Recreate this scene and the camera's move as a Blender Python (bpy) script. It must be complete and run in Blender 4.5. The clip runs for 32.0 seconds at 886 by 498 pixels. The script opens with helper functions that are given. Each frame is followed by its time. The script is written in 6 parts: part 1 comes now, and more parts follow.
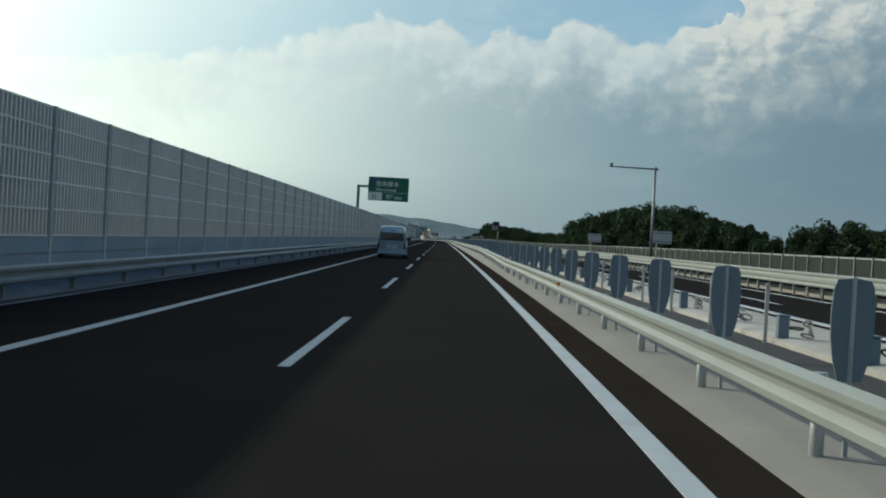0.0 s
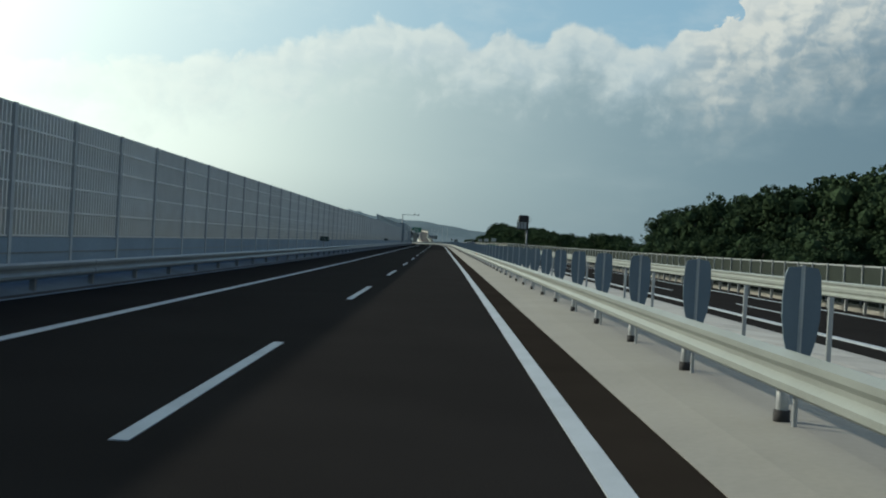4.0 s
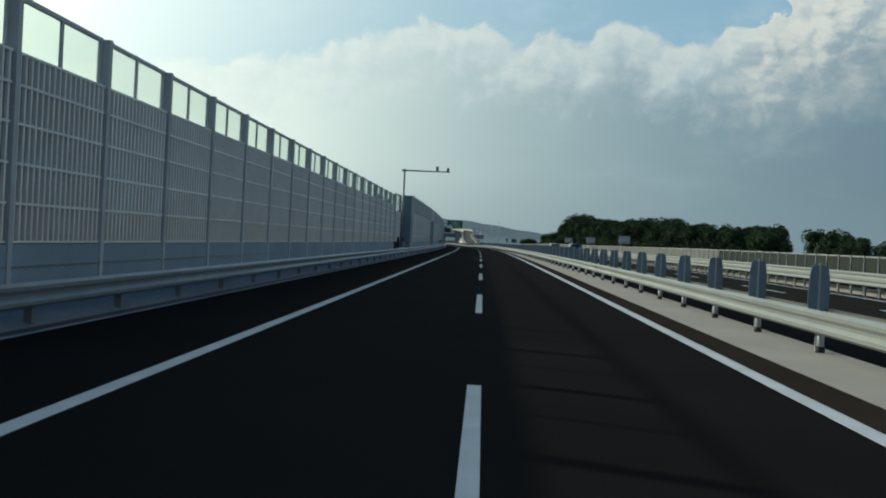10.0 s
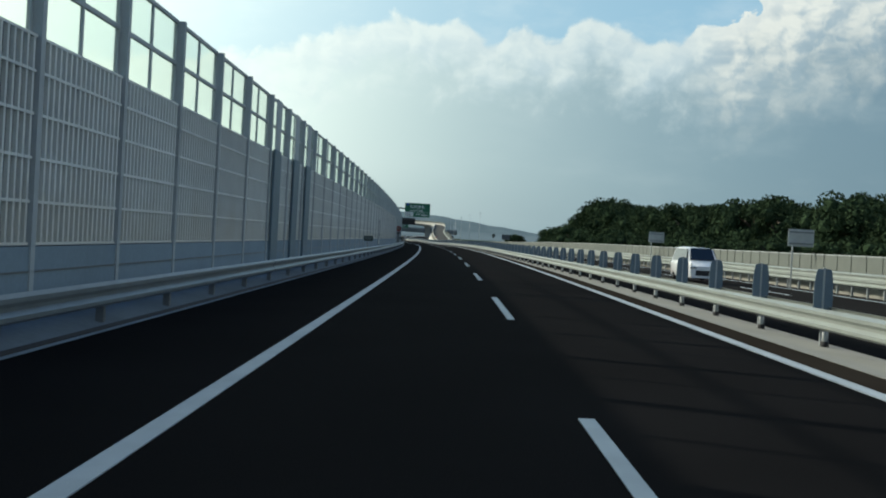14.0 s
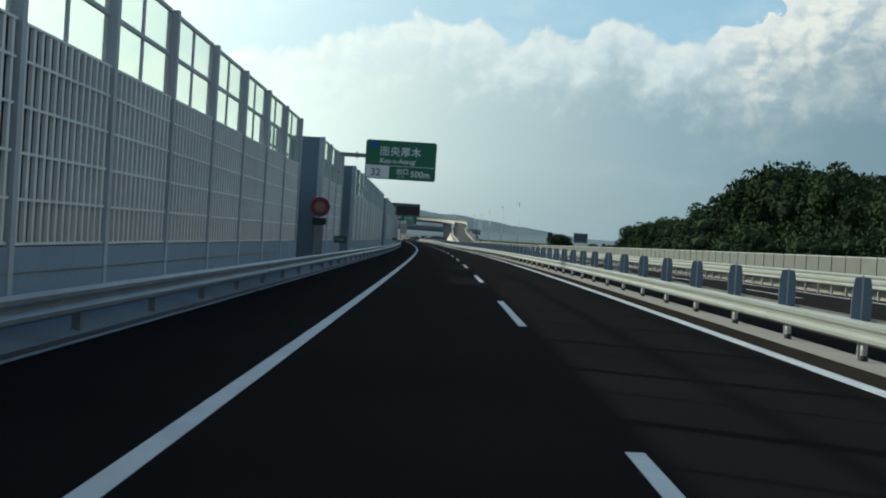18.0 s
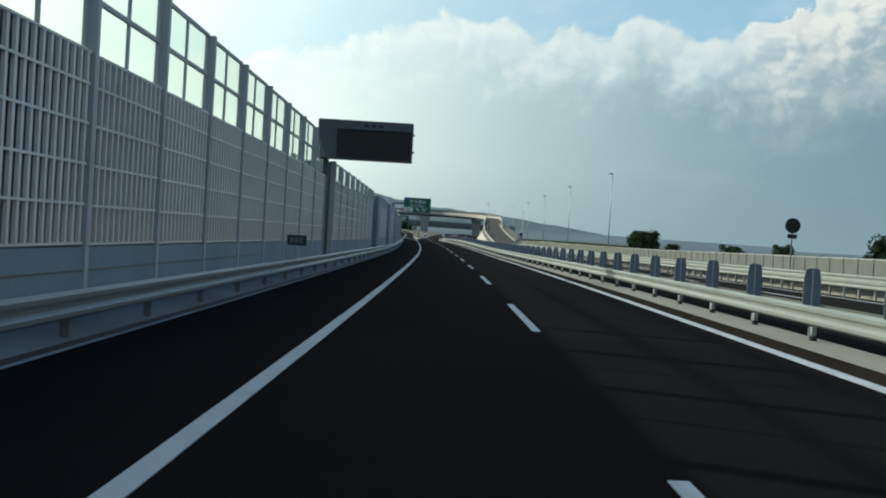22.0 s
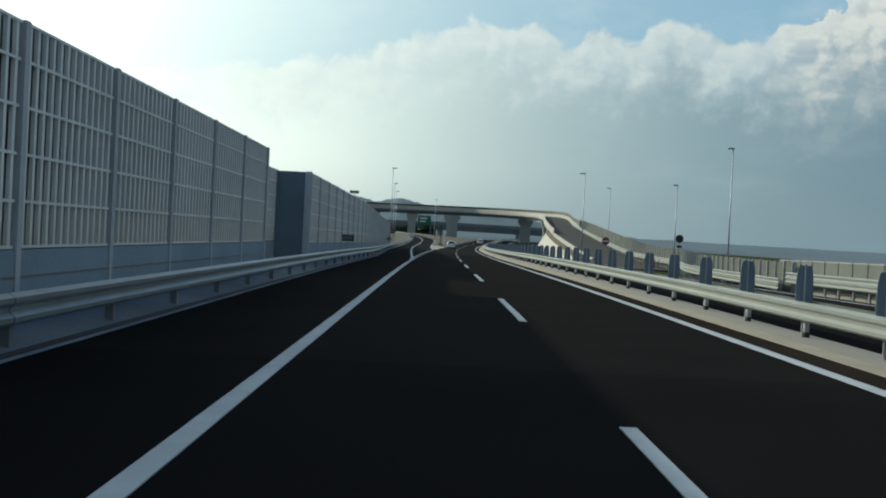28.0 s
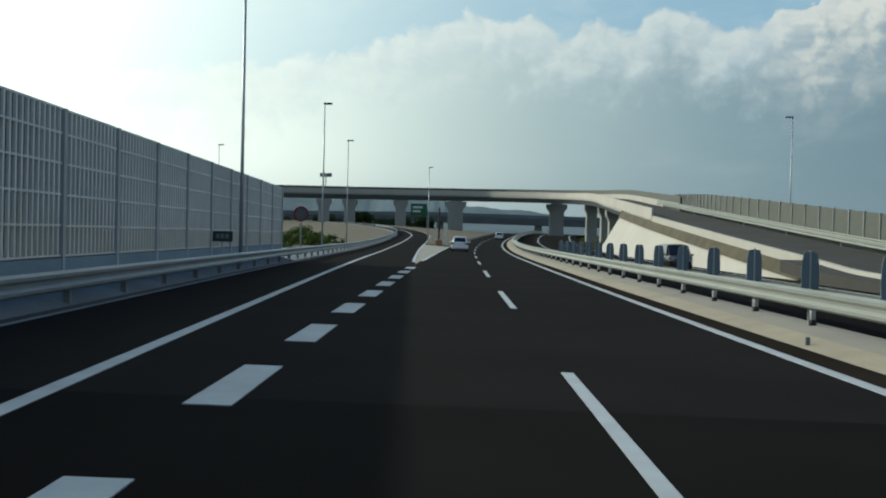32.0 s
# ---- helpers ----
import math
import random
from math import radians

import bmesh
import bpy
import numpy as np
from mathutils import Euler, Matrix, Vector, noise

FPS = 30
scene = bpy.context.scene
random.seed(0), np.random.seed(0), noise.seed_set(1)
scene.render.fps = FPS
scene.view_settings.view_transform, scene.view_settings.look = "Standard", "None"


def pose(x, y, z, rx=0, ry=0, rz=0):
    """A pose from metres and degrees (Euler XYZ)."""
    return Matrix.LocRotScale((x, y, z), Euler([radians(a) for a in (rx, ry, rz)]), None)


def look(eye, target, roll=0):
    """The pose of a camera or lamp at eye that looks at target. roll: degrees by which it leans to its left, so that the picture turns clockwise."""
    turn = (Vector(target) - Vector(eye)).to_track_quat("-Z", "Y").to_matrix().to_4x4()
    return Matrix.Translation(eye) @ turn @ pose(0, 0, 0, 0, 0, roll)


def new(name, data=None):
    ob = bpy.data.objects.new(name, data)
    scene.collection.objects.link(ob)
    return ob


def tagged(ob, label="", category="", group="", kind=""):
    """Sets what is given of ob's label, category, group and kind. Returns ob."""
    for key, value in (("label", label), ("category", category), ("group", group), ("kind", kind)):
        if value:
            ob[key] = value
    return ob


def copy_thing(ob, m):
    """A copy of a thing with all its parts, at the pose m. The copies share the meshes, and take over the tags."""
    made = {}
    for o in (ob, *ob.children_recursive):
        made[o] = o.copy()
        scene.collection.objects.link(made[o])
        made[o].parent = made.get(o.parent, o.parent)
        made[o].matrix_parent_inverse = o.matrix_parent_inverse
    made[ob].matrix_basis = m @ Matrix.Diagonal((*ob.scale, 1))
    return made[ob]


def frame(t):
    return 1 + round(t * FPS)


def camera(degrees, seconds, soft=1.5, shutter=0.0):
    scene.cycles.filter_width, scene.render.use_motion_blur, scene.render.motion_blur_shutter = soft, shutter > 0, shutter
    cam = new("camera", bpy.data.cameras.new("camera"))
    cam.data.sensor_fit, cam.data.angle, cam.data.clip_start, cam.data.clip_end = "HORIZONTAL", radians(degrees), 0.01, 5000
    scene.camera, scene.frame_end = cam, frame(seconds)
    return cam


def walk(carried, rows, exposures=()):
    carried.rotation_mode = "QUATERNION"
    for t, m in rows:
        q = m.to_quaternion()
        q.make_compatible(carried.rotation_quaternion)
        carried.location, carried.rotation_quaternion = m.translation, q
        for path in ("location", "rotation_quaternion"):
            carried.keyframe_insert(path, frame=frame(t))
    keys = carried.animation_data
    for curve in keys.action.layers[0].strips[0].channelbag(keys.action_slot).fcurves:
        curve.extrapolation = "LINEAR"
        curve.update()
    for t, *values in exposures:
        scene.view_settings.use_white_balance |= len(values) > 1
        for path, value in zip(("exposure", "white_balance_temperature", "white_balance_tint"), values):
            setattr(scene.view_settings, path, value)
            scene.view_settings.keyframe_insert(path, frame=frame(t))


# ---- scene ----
cam = camera(43.438, 32.0, soft=2.0)

# The road's alignment: bends (1/km) every 50 m from -50, heights and crossfalls every 100 m from -100.
BEND = [-0.605, -0.370, -0.134, 0.053, -0.034, -0.082, 0.030, -0.013, -0.032, -0.040, -0.076, -0.204, -0.230, -0.158, -0.155, -0.228, -0.148, -0.217, -0.244, 0.020, 0.222, 0.127, 0.160, 0.400, 0.500, 0.500, 0.500, 0.500]
RISE = [0.034, -0.108, 0.042, 0.045, 0.184, 0.294, 0.279, 0.144, -0.284, -0.835, -0.717, -1.146, -1.501, -0.901, 0.699]
FALL = [0.0169, 0.0146, 0.0112, 0.0044, 0.0064, 0.0192, 0.0160, 0.0241, 0.0189, 0.0098, -0.0035, -0.0192, -0.0050, -0.0006, 0.0014]
EYE = 1.581
STEP = np.arange(-60.0, 1900.0, 1.0)


def knots(values, first, gap):
    return np.interp(STEP, first + gap * np.arange(len(values)), values)


def eased(a):
    return np.convolve(np.pad(a, 30, "edge"), np.ones(61) / 61, "valid")


TURN = np.cumsum(knots(BEND, -50, 50) / 1000)
TURN -= np.interp(0, STEP, TURN)
EAST, NORTH = np.cumsum(np.sin(TURN)), np.cumsum(np.cos(TURN))
EAST -= np.interp(0, STEP, EAST)
NORTH -= np.interp(0, STEP, NORTH)
LEVEL, CROSS = eased(knots(RISE, -100, 100)), eased(knots(FALL, -100, 100))


def along(s):
    """Turn, east, north, height and crossfall of the centre line at s metres."""
    return [float(np.interp(s, STEP, a)) for a in (TURN, EAST, NORTH, LEVEL, CROSS)]


def at(s, d, z=0.0):
    """The point s metres along the road, d metres right of its centre line, z metres over the carriageway."""
    turn, e, n, up, fall = along(s)
    return Vector((e + d * math.cos(turn), n - d * math.sin(turn), up + fall * d + z))


def put(s, d, z=0.0, spin=0.0):
    """A pose at that point, its y axis along the road; spin: degrees anticlockwise."""
    return Matrix.Translation(at(s, d, z)) @ Matrix.Rotation(-along(s)[0] + radians(spin), 4, "Z")


def ridden(s, d, yaw, pitch, roll):
    yaw, pitch, roll = radians(yaw), radians(pitch), radians(roll)
    ahead = Vector((math.sin(yaw) * math.cos(pitch), math.cos(yaw) * math.cos(pitch), math.sin(pitch)))
    side = Vector((math.cos(yaw), -math.sin(yaw), 0))
    over = side.cross(ahead)
    r, u = side * math.cos(roll) + over * math.sin(roll), over * math.cos(roll) - side * math.sin(roll)
    m = Matrix((r, u, -ahead)).transposed().to_4x4()
    return Matrix.Translation(at(s, d, EYE)) @ m


# seconds, metres along, metres right, heading, pitch, roll
RIDE = [
    (0.0, 7.05, 1.905, -0.803, -0.547, 3.185),
    (0.5, 22.30, 1.920, -0.904, -0.471, 3.114),
    (1.0, 37.80, 1.942, -0.974, -0.460, 3.003),
    (1.5, 53.84, 1.976, -0.819, -0.459, 3.064),
    (2.0, 69.93, 2.030, -0.757, -0.361, 3.205),
    (2.5, 85.60, 2.110, -0.726, -0.359, 3.283),
    (3.0, 101.03, 2.196, -0.719, -0.381, 3.313),
    (3.5, 116.43, 2.265, -0.732, -0.384, 3.259),
    (4.0, 131.80, 2.319, -0.814, -0.386, 3.218),
    (4.5, 147.14, 2.358, -0.936, -0.387, 3.173),
    (5.0, 162.46, 2.383, -1.068, -0.387, 3.107),
    (5.5, 177.76, 2.394, -1.181, -0.388, 3.005),
    (6.0, 193.05, 2.393, -1.245, -0.390, 2.848),
    (6.5, 208.34, 2.379, -1.305, -0.399, 2.825),
    (7.0, 223.67, 2.314, -1.401, -0.369, 2.768),
    (7.5, 239.12, 2.158, -1.733, -0.435, 2.813),
    (8.0, 254.57, 1.885, -2.176, -0.449, 2.792),
    (8.5, 269.94, 1.470, -2.608, -0.486, 2.719),
    (9.0, 285.27, 0.983, -2.895, -0.489, 2.633),
    (9.5, 300.60, 0.492, -3.090, -0.531, 2.779),
    (10.0, 315.96, 0.019, -3.099, -0.500, 2.962),
    (10.5, 331.38, -0.413, -3.064, -0.531, 3.028),
    (11.0, 346.78, -0.791, -2.986, -0.581, 3.114),
    (11.5, 362.07, -1.101, -2.713, -0.605, 3.342),
    (12.0, 377.30, -1.301, -2.197, -0.632, 3.503),
    (12.5, 392.53, -1.350, -1.813, -0.613, 3.514),
    (13.0, 407.75, -1.328, -1.560, -0.629, 3.433),
    (13.5, 422.92, -1.316, -1.530, -0.667, 3.313),
    (14.0, 438.07, -1.311, -1.635, -0.641, 3.226),
    (14.5, 453.22, -1.309, -1.712, -0.660, 3.186),
    (15.0, 468.37, -1.314, -1.832, -0.654, 3.146),
    (15.5, 483.53, -1.325, -1.982, -0.641, 3.112),
    (16.0, 498.70, -1.346, -2.148, -0.642, 3.085),
    (16.5, 513.89, -1.379, -2.314, -0.675, 3.070),
    (17.0, 529.11, -1.425, -2.466, -0.760, 3.068),
    (17.5, 544.35, -1.486, -2.550, -0.699, 3.364),
    (18.0, 559.57, -1.530, -2.694, -0.705, 3.606),
    (18.5, 574.71, -1.524, -2.882, -0.815, 3.386),
    (19.0, 589.83, -1.506, -3.042, -0.764, 3.236),
    (19.5, 604.99, -1.512, -3.213, -0.811, 3.431),
    (20.0, 620.13, -1.532, -3.373, -0.836, 3.747),
    (20.5, 635.16, -1.559, -3.521, -0.853, 3.772),
    (21.0, 650.20, -1.583, -3.688, -0.812, 3.777),
    (21.5, 665.36, -1.600, -3.875, -0.924, 3.515),
    (22.0, 680.52, -1.628, -4.087, -0.859, 3.390),
    (22.5, 695.55, -1.689, -4.261, -0.939, 3.355),
    (23.0, 710.52, -1.759, -4.379, -0.878, 3.413),
    (23.5, 725.51, -1.813, -4.636, -0.943, 3.396),
    (24.0, 740.47, -1.847, -4.811, -0.994, 3.329),
    (24.5, 755.32, -1.857, -4.883, -0.940, 3.385),
    (25.0, 770.09, -1.848, -4.976, -0.897, 3.392),
    (25.5, 784.81, -1.827, -5.091, -0.853, 3.345),
    (26.0, 799.50, -1.797, -5.225, -0.794, 3.236),
    (26.5, 814.19, -1.765, -5.379, -0.706, 3.059),
    (27.0, 828.89, -1.736, -5.552, -0.576, 2.807),
    (27.5, 843.64, -1.715, -5.608, -0.572, 2.825),
    (28.0, 858.40, -1.696, -5.683, -0.598, 2.859),
    (28.5, 873.12, -1.670, -5.907, -0.569, 3.181),
    (29.0, 887.67, -1.644, -6.052, -0.661, 3.256),
    (29.5, 901.91, -1.622, -6.135, -0.774, 2.941),
    (30.0, 916.15, -1.596, -6.098, -0.839, 2.705),
    (30.5, 930.67, -1.557, -6.020, -0.835, 2.284),
    (31.0, 945.34, -1.511, -5.898, -0.822, 2.073),
    (31.5, 960.00, -1.460, -5.820, -0.880, 1.618),
    (32.0, 974.66, -1.409, -5.753, -0.868, 1.301),
]
walk(cam, [(t, ridden(*row)) for t, *row in RIDE], [(0, 0.02, 6410, 10), (10, 0.02, 6410, 10), (12.5, 0.32, 6410, 10), (24, 0.32, 6410, 10), (27.5, 0.12, 6410, 10), (32, 0.05, 6380, 10)])

# ---- sky and sun ----
SUN_AZ, SUN_EL = radians(-62), radians(25)
to_sun = Vector((math.sin(SUN_AZ) * math.cos(SUN_EL), math.cos(SUN_AZ) * math.cos(SUN_EL), math.sin(SUN_EL)))


def make_sky():
    world = bpy.data.worlds.new("evening_sky")
    world.use_nodes = True
    scene.world = world
    nodes, links = world.node_tree.nodes, world.node_tree.links
    nodes.clear()

    def node(kind, **inputs):
        n = nodes.new(kind)
        for key, value in inputs.items():
            n.inputs[int(key[1:])].default_value = value
        return n

    def calc(op, a, b=None, c=None, clamp=False):
        n = nodes.new("ShaderNodeMath")
        n.operation, n.use_clamp = op, clamp
        for i, v in enumerate((a, b, c)):
            if v is None:
                continue
            if isinstance(v, (int, float)):
                n.inputs[i].default_value = v
            else:
                links.new(v, n.inputs[i])
        return n.outputs[0]

    def ramp(value, lo, hi):
        n = nodes.new("ShaderNodeMapRange")
        n.interpolation_type = "SMOOTHSTEP"
        links.new(value, n.inputs[0])
        n.inputs[1].default_value, n.inputs[2].default_value = lo, hi
        return n.outputs[0]

    def blend(f, a, b):
        n = nodes.new("ShaderNodeMix")
        n.data_type = "RGBA"
        links.new(f, n.inputs[0])
        for i, v in ((6, a), (7, b)):
            if isinstance(v, tuple):
                n.inputs[i].default_value = (*v, 1)
            else:
                links.new(v, n.inputs[i])
        return n.outputs[2]

    coord = nodes.new("ShaderNodeTexCoord").outputs["Generated"]
    axes = nodes.new("ShaderNodeSeparateXYZ")
    links.new(coord, axes.inputs[0])
    x, y, z = axes.outputs
    az = calc("ARCTAN2", x, y)
    el = calc("ARCSINE", z)
    sky = nodes.new("ShaderNodeTexSky")
    sky.sky_type, sky.sun_disc = "NISHITA", False
    sky.sun_elevation, sky.sun_rotation = SUN_EL, SUN_AZ
    sky.air_density, sky.dust_density, sky.ozone_density = 1.0, 2.0, 1.0
    dim = nodes.new("ShaderNodeMix")
    dim.data_type, dim.blend_type = "RGBA", "MULTIPLY"
    dim.inputs[0].default_value = 1
    links.new(sky.outputs[0], dim.inputs[6])
    dim.inputs[7].default_value = (0.008, 0.008, 0.008, 1)

    def noise_of(scale, detail, rough, offset, squash=1.0):
        place = nodes.new("ShaderNodeMapping")
        links.new(coord, place.inputs[0])
        place.inputs["Location"].default_value = offset
        place.inputs["Scale"].default_value = (1, 1, squash)
        n = nodes.new("ShaderNodeTexNoise")
        links.new(place.outputs[0], n.inputs["Vector"])
        n.inputs["Scale"].default_value, n.inputs["Detail"].default_value = scale, detail
        n.inputs["Roughness"].default_value = rough
        return n.outputs["Fac"]

    def stops(value, *rows):
        """A colour that runs through the given stops (place 0 to 1, colour)."""
        n = nodes.new("ShaderNodeValToRGB")
        n.color_ramp.interpolation = "B_SPLINE" if len(rows) > 3 else "LINEAR"
        links.new(value, n.inputs[0])
        while len(n.color_ramp.elements) < len(rows):
            n.color_ramp.elements.new(0.5)
        for e, (place, colour) in zip(n.color_ramp.elements, rows):
            e.position, e.color = place, (*colour, 1)
        return n.outputs[0]

    fine = noise_of(75, 6, 0.6, (7.0, 1.0, 4.0))
    billow = noise_of(24, 5, 0.5, (3.1, 0.4, 1.7))
    streak = noise_of(6, 5, 0.55, (2.0, 1.0, 6.0), 3.0)

    def puffs(da, de, scale, detail):
        """Rounded cauliflower heads, 0 on a crown and 1 in a crease."""
        place = nodes.new("ShaderNodeCombineXYZ")
        links.new(calc("ADD", calc("MULTIPLY_ADD", billow, 0.05, az), da), place.inputs[0])
        links.new(calc("ADD", calc("MULTIPLY", el, 1.2), de), place.inputs[1])
        n = nodes.new("ShaderNodeTexVoronoi")
        n.voronoi_dimensions, n.feature, n.normalize = "2D", "SMOOTH_F1", True
        links.new(place.outputs[0], n.inputs["Vector"])
        for key, v in (("Scale", scale), ("Detail", detail), ("Roughness", 0.48), ("Lacunarity", 2.2), ("Smoothness", 0.42)):
            n.inputs[key].default_value = v
        return n.outputs["Distance"]

    crown = puffs(0, 0, 24, 3.0)
    towards = puffs(-0.008, 0.008, 24, 3.0)
    knob = puffs(0.3, 0.1, 62, 2.0)
    knob_towards = puffs(0.296, 0.104, 62, 2.0)
    # nearness to the sun's bearing, 0 opposite and 1 under the sun
    bearing = calc("MULTIPLY_ADD", calc("COSINE", calc("SUBTRACT", az, SUN_AZ)), 0.5, 0.5)
    right = ramp(az, 0.165, 0.222)
    # unseen bright cloud, added off to the right to light the barrier's face
    far_right = ramp(az, 0.34, 0.9)
    # the bank's upper edge: bearing and height of its heads, in radians
    edge = [(-0.35, 0.130), (-0.20, 0.152), (-0.145, 0.166), (-0.11, 0.177), (-0.08, 0.187), (-0.05, 0.181), (-0.02, 0.182), (0.005, 0.175), (0.03, 0.184), (0.06, 0.176), (0.09, 0.194), (0.115, 0.187), (0.145, 0.177), (0.168, 0.171), (0.185, 0.186), (0.21, 0.198), (0.235, 0.210), (0.27, 0.224), (0.33, 0.240), (0.45, 0.27)]
    crest = nodes.new("ShaderNodeFloatCurve")
    curve = crest.mapping.curves[0]
    crest.mapping.use_clip = False
    for k, (a, h) in enumerate(edge):
        q = ((a + 0.35) / 0.8, h / 0.3)
        if k < 2:
            curve.points[k].location = q
        else:
            curve.points.new(*q)
    crest.mapping.update()
    links.new(calc("DIVIDE", calc("ADD", az, 0.35), 0.8, clamp=True), crest.inputs["Value"])
    top = calc("MULTIPLY", crest.outputs[0], 0.3)
    top = calc("MULTIPLY_ADD", far_right, 0.25, top)
    top = calc("ADD", top, calc("MULTIPLY", calc("SUBTRACT", 0.42, crown), calc("MULTIPLY_ADD", right, 0.022, 0.040)))
    top = calc("ADD", top, calc("MULTIPLY", calc("SUBTRACT", billow, 0.5), 0.022))
    top = calc("ADD", top, calc("MULTIPLY", right, calc("MULTIPLY", calc("SUBTRACT", 0.40, knob), 0.016)))
    under = calc("SUBTRACT", top, el)
    cover = ramp(calc("MULTIPLY", under, calc("MULTIPLY_ADD", right, 2.2, 1.0)), -0.003, 0.006)
    # the lit heads melt into the grey bank below them
    reach = calc("MULTIPLY_ADD", far_right, 0.3, calc("MULTIPLY_ADD", right, 0.050, 0.050))
    lit = ramp(calc("DIVIDE", calc("ADD", under, calc("ADD", calc("MULTIPLY", calc("SUBTRACT", crown, 0.42), 0.13), calc("MULTIPLY", calc("SUBTRACT", fine, 0.5), 0.035))), reach), 1.2, -0.1)
    bank = stops(bearing, (0.0, (0.07, 0.12, 0.17)), (0.48, (0.11, 0.185, 0.24)), (0.60, (0.155, 0.245, 0.295)), (0.67, (0.205, 0.305, 0.35)), (0.735, (0.30, 0.405, 0.43)), (0.78, (0.40, 0.51, 0.51)), (0.82, (0.58, 0.69, 0.645)), (0.89, (0.90, 0.98, 0.88)), (1.0, (1.0, 1.0, 0.95)))
    bank = blend(calc("MULTIPLY", ramp(streak, 0.45, 0.75), 0.18), bank, (0.46, 0.54, 0.55))
    face = ramp(calc("ADD", calc("ADD", calc("SUBTRACT", towards, crown), calc("MULTIPLY", calc("SUBTRACT", knob_towards, knob), calc("MULTIPLY", right, 0.45))), calc("MULTIPLY", calc("SUBTRACT", fine, 0.5), 0.10)), -0.20, 0.20)
    bright = blend(right, blend(face, (0.39, 0.49, 0.53), (0.54, 0.61, 0.60)), blend(face, (0.36, 0.44, 0.475), (0.70, 0.71, 0.64)))
    rim = calc("MULTIPLY", calc("MULTIPLY_ADD", right, 0.7, 0.3), calc("MULTIPLY", ramp(calc("MULTIPLY_ADD", fine, 0.02, under), 0.046, 0.008), 0.75))
    bright = blend(rim, bright, (0.72, 0.73, 0.665))
    bright = blend(far_right, bright, (1.05, 1.10, 1.05))
    heads = blend(lit, bank, bright)
    clear = blend(ramp(el, 0.17, 0.6), (0.245, 0.425, 0.545), (0.05, 0.14, 0.34))
    wisps = ramp(noise_of(9, 6, 0.6, (1.0, 5.0, 2.0), 2.5), 0.46, 0.74)
    clear = blend(calc("MULTIPLY", wisps, 0.4), clear, (0.50, 0.60, 0.64))
    both = blend(cover, clear, heads)
    # whiteness round the sun
    dot = nodes.new("ShaderNodeVectorMath")
    dot.operation = "DOT_PRODUCT"
    links.new(coord, dot.inputs[0])
    dot.inputs[1].default_value = to_sun
    glow = calc("POWER", calc("MAXIMUM", dot.outputs["Value"], 0.0), 5.0)
    veil = calc("MULTIPLY", glow, 3.3, clamp=True)
    both = blend(veil, both, (1.20, 1.32, 1.15))
    haze = calc("MULTIPLY", ramp(el, 0.07, 0.0), 0.5)
    both = blend(haze, both, blend(veil, (0.22, 0.305, 0.34), (1.0, 1.1, 0.96)))
    front = nodes.new("ShaderNodeMix")
    front.data_type, front.blend_type = "RGBA", "ADD"
    front.inputs[0].default_value = 1
    links.new(both, front.inputs[6])
    links.new(dim.outputs[2], front.inputs[7])
    back = node("ShaderNodeBackground")
    cast = nodes.new("ShaderNodeMix")
    cast.data_type, cast.blend_type = "RGBA", "MULTIPLY"
    cast.inputs[0].default_value = 1
    links.new(front.outputs[2], cast.inputs[6])
    cast.inputs[7].default_value = (0.97, 1.0, 1.0, 1)
    links.new(cast.outputs[2], back.inputs[0])
    back.inputs[1].default_value = 0.95
    out = nodes.new("ShaderNodeOutputWorld")
    links.new(back.outputs[0], out.inputs[0])


make_sky()
sun = new("sun", bpy.data.lights.new("sun", "SUN"))
sun.data.energy, sun.data.angle, sun.data.color = 3.4, radians(1.0), (1.0, 0.94, 0.80)
sun.matrix_world = look(to_sun * 100, (0, 0, 0))
scene.view_settings.exposure = 0.0

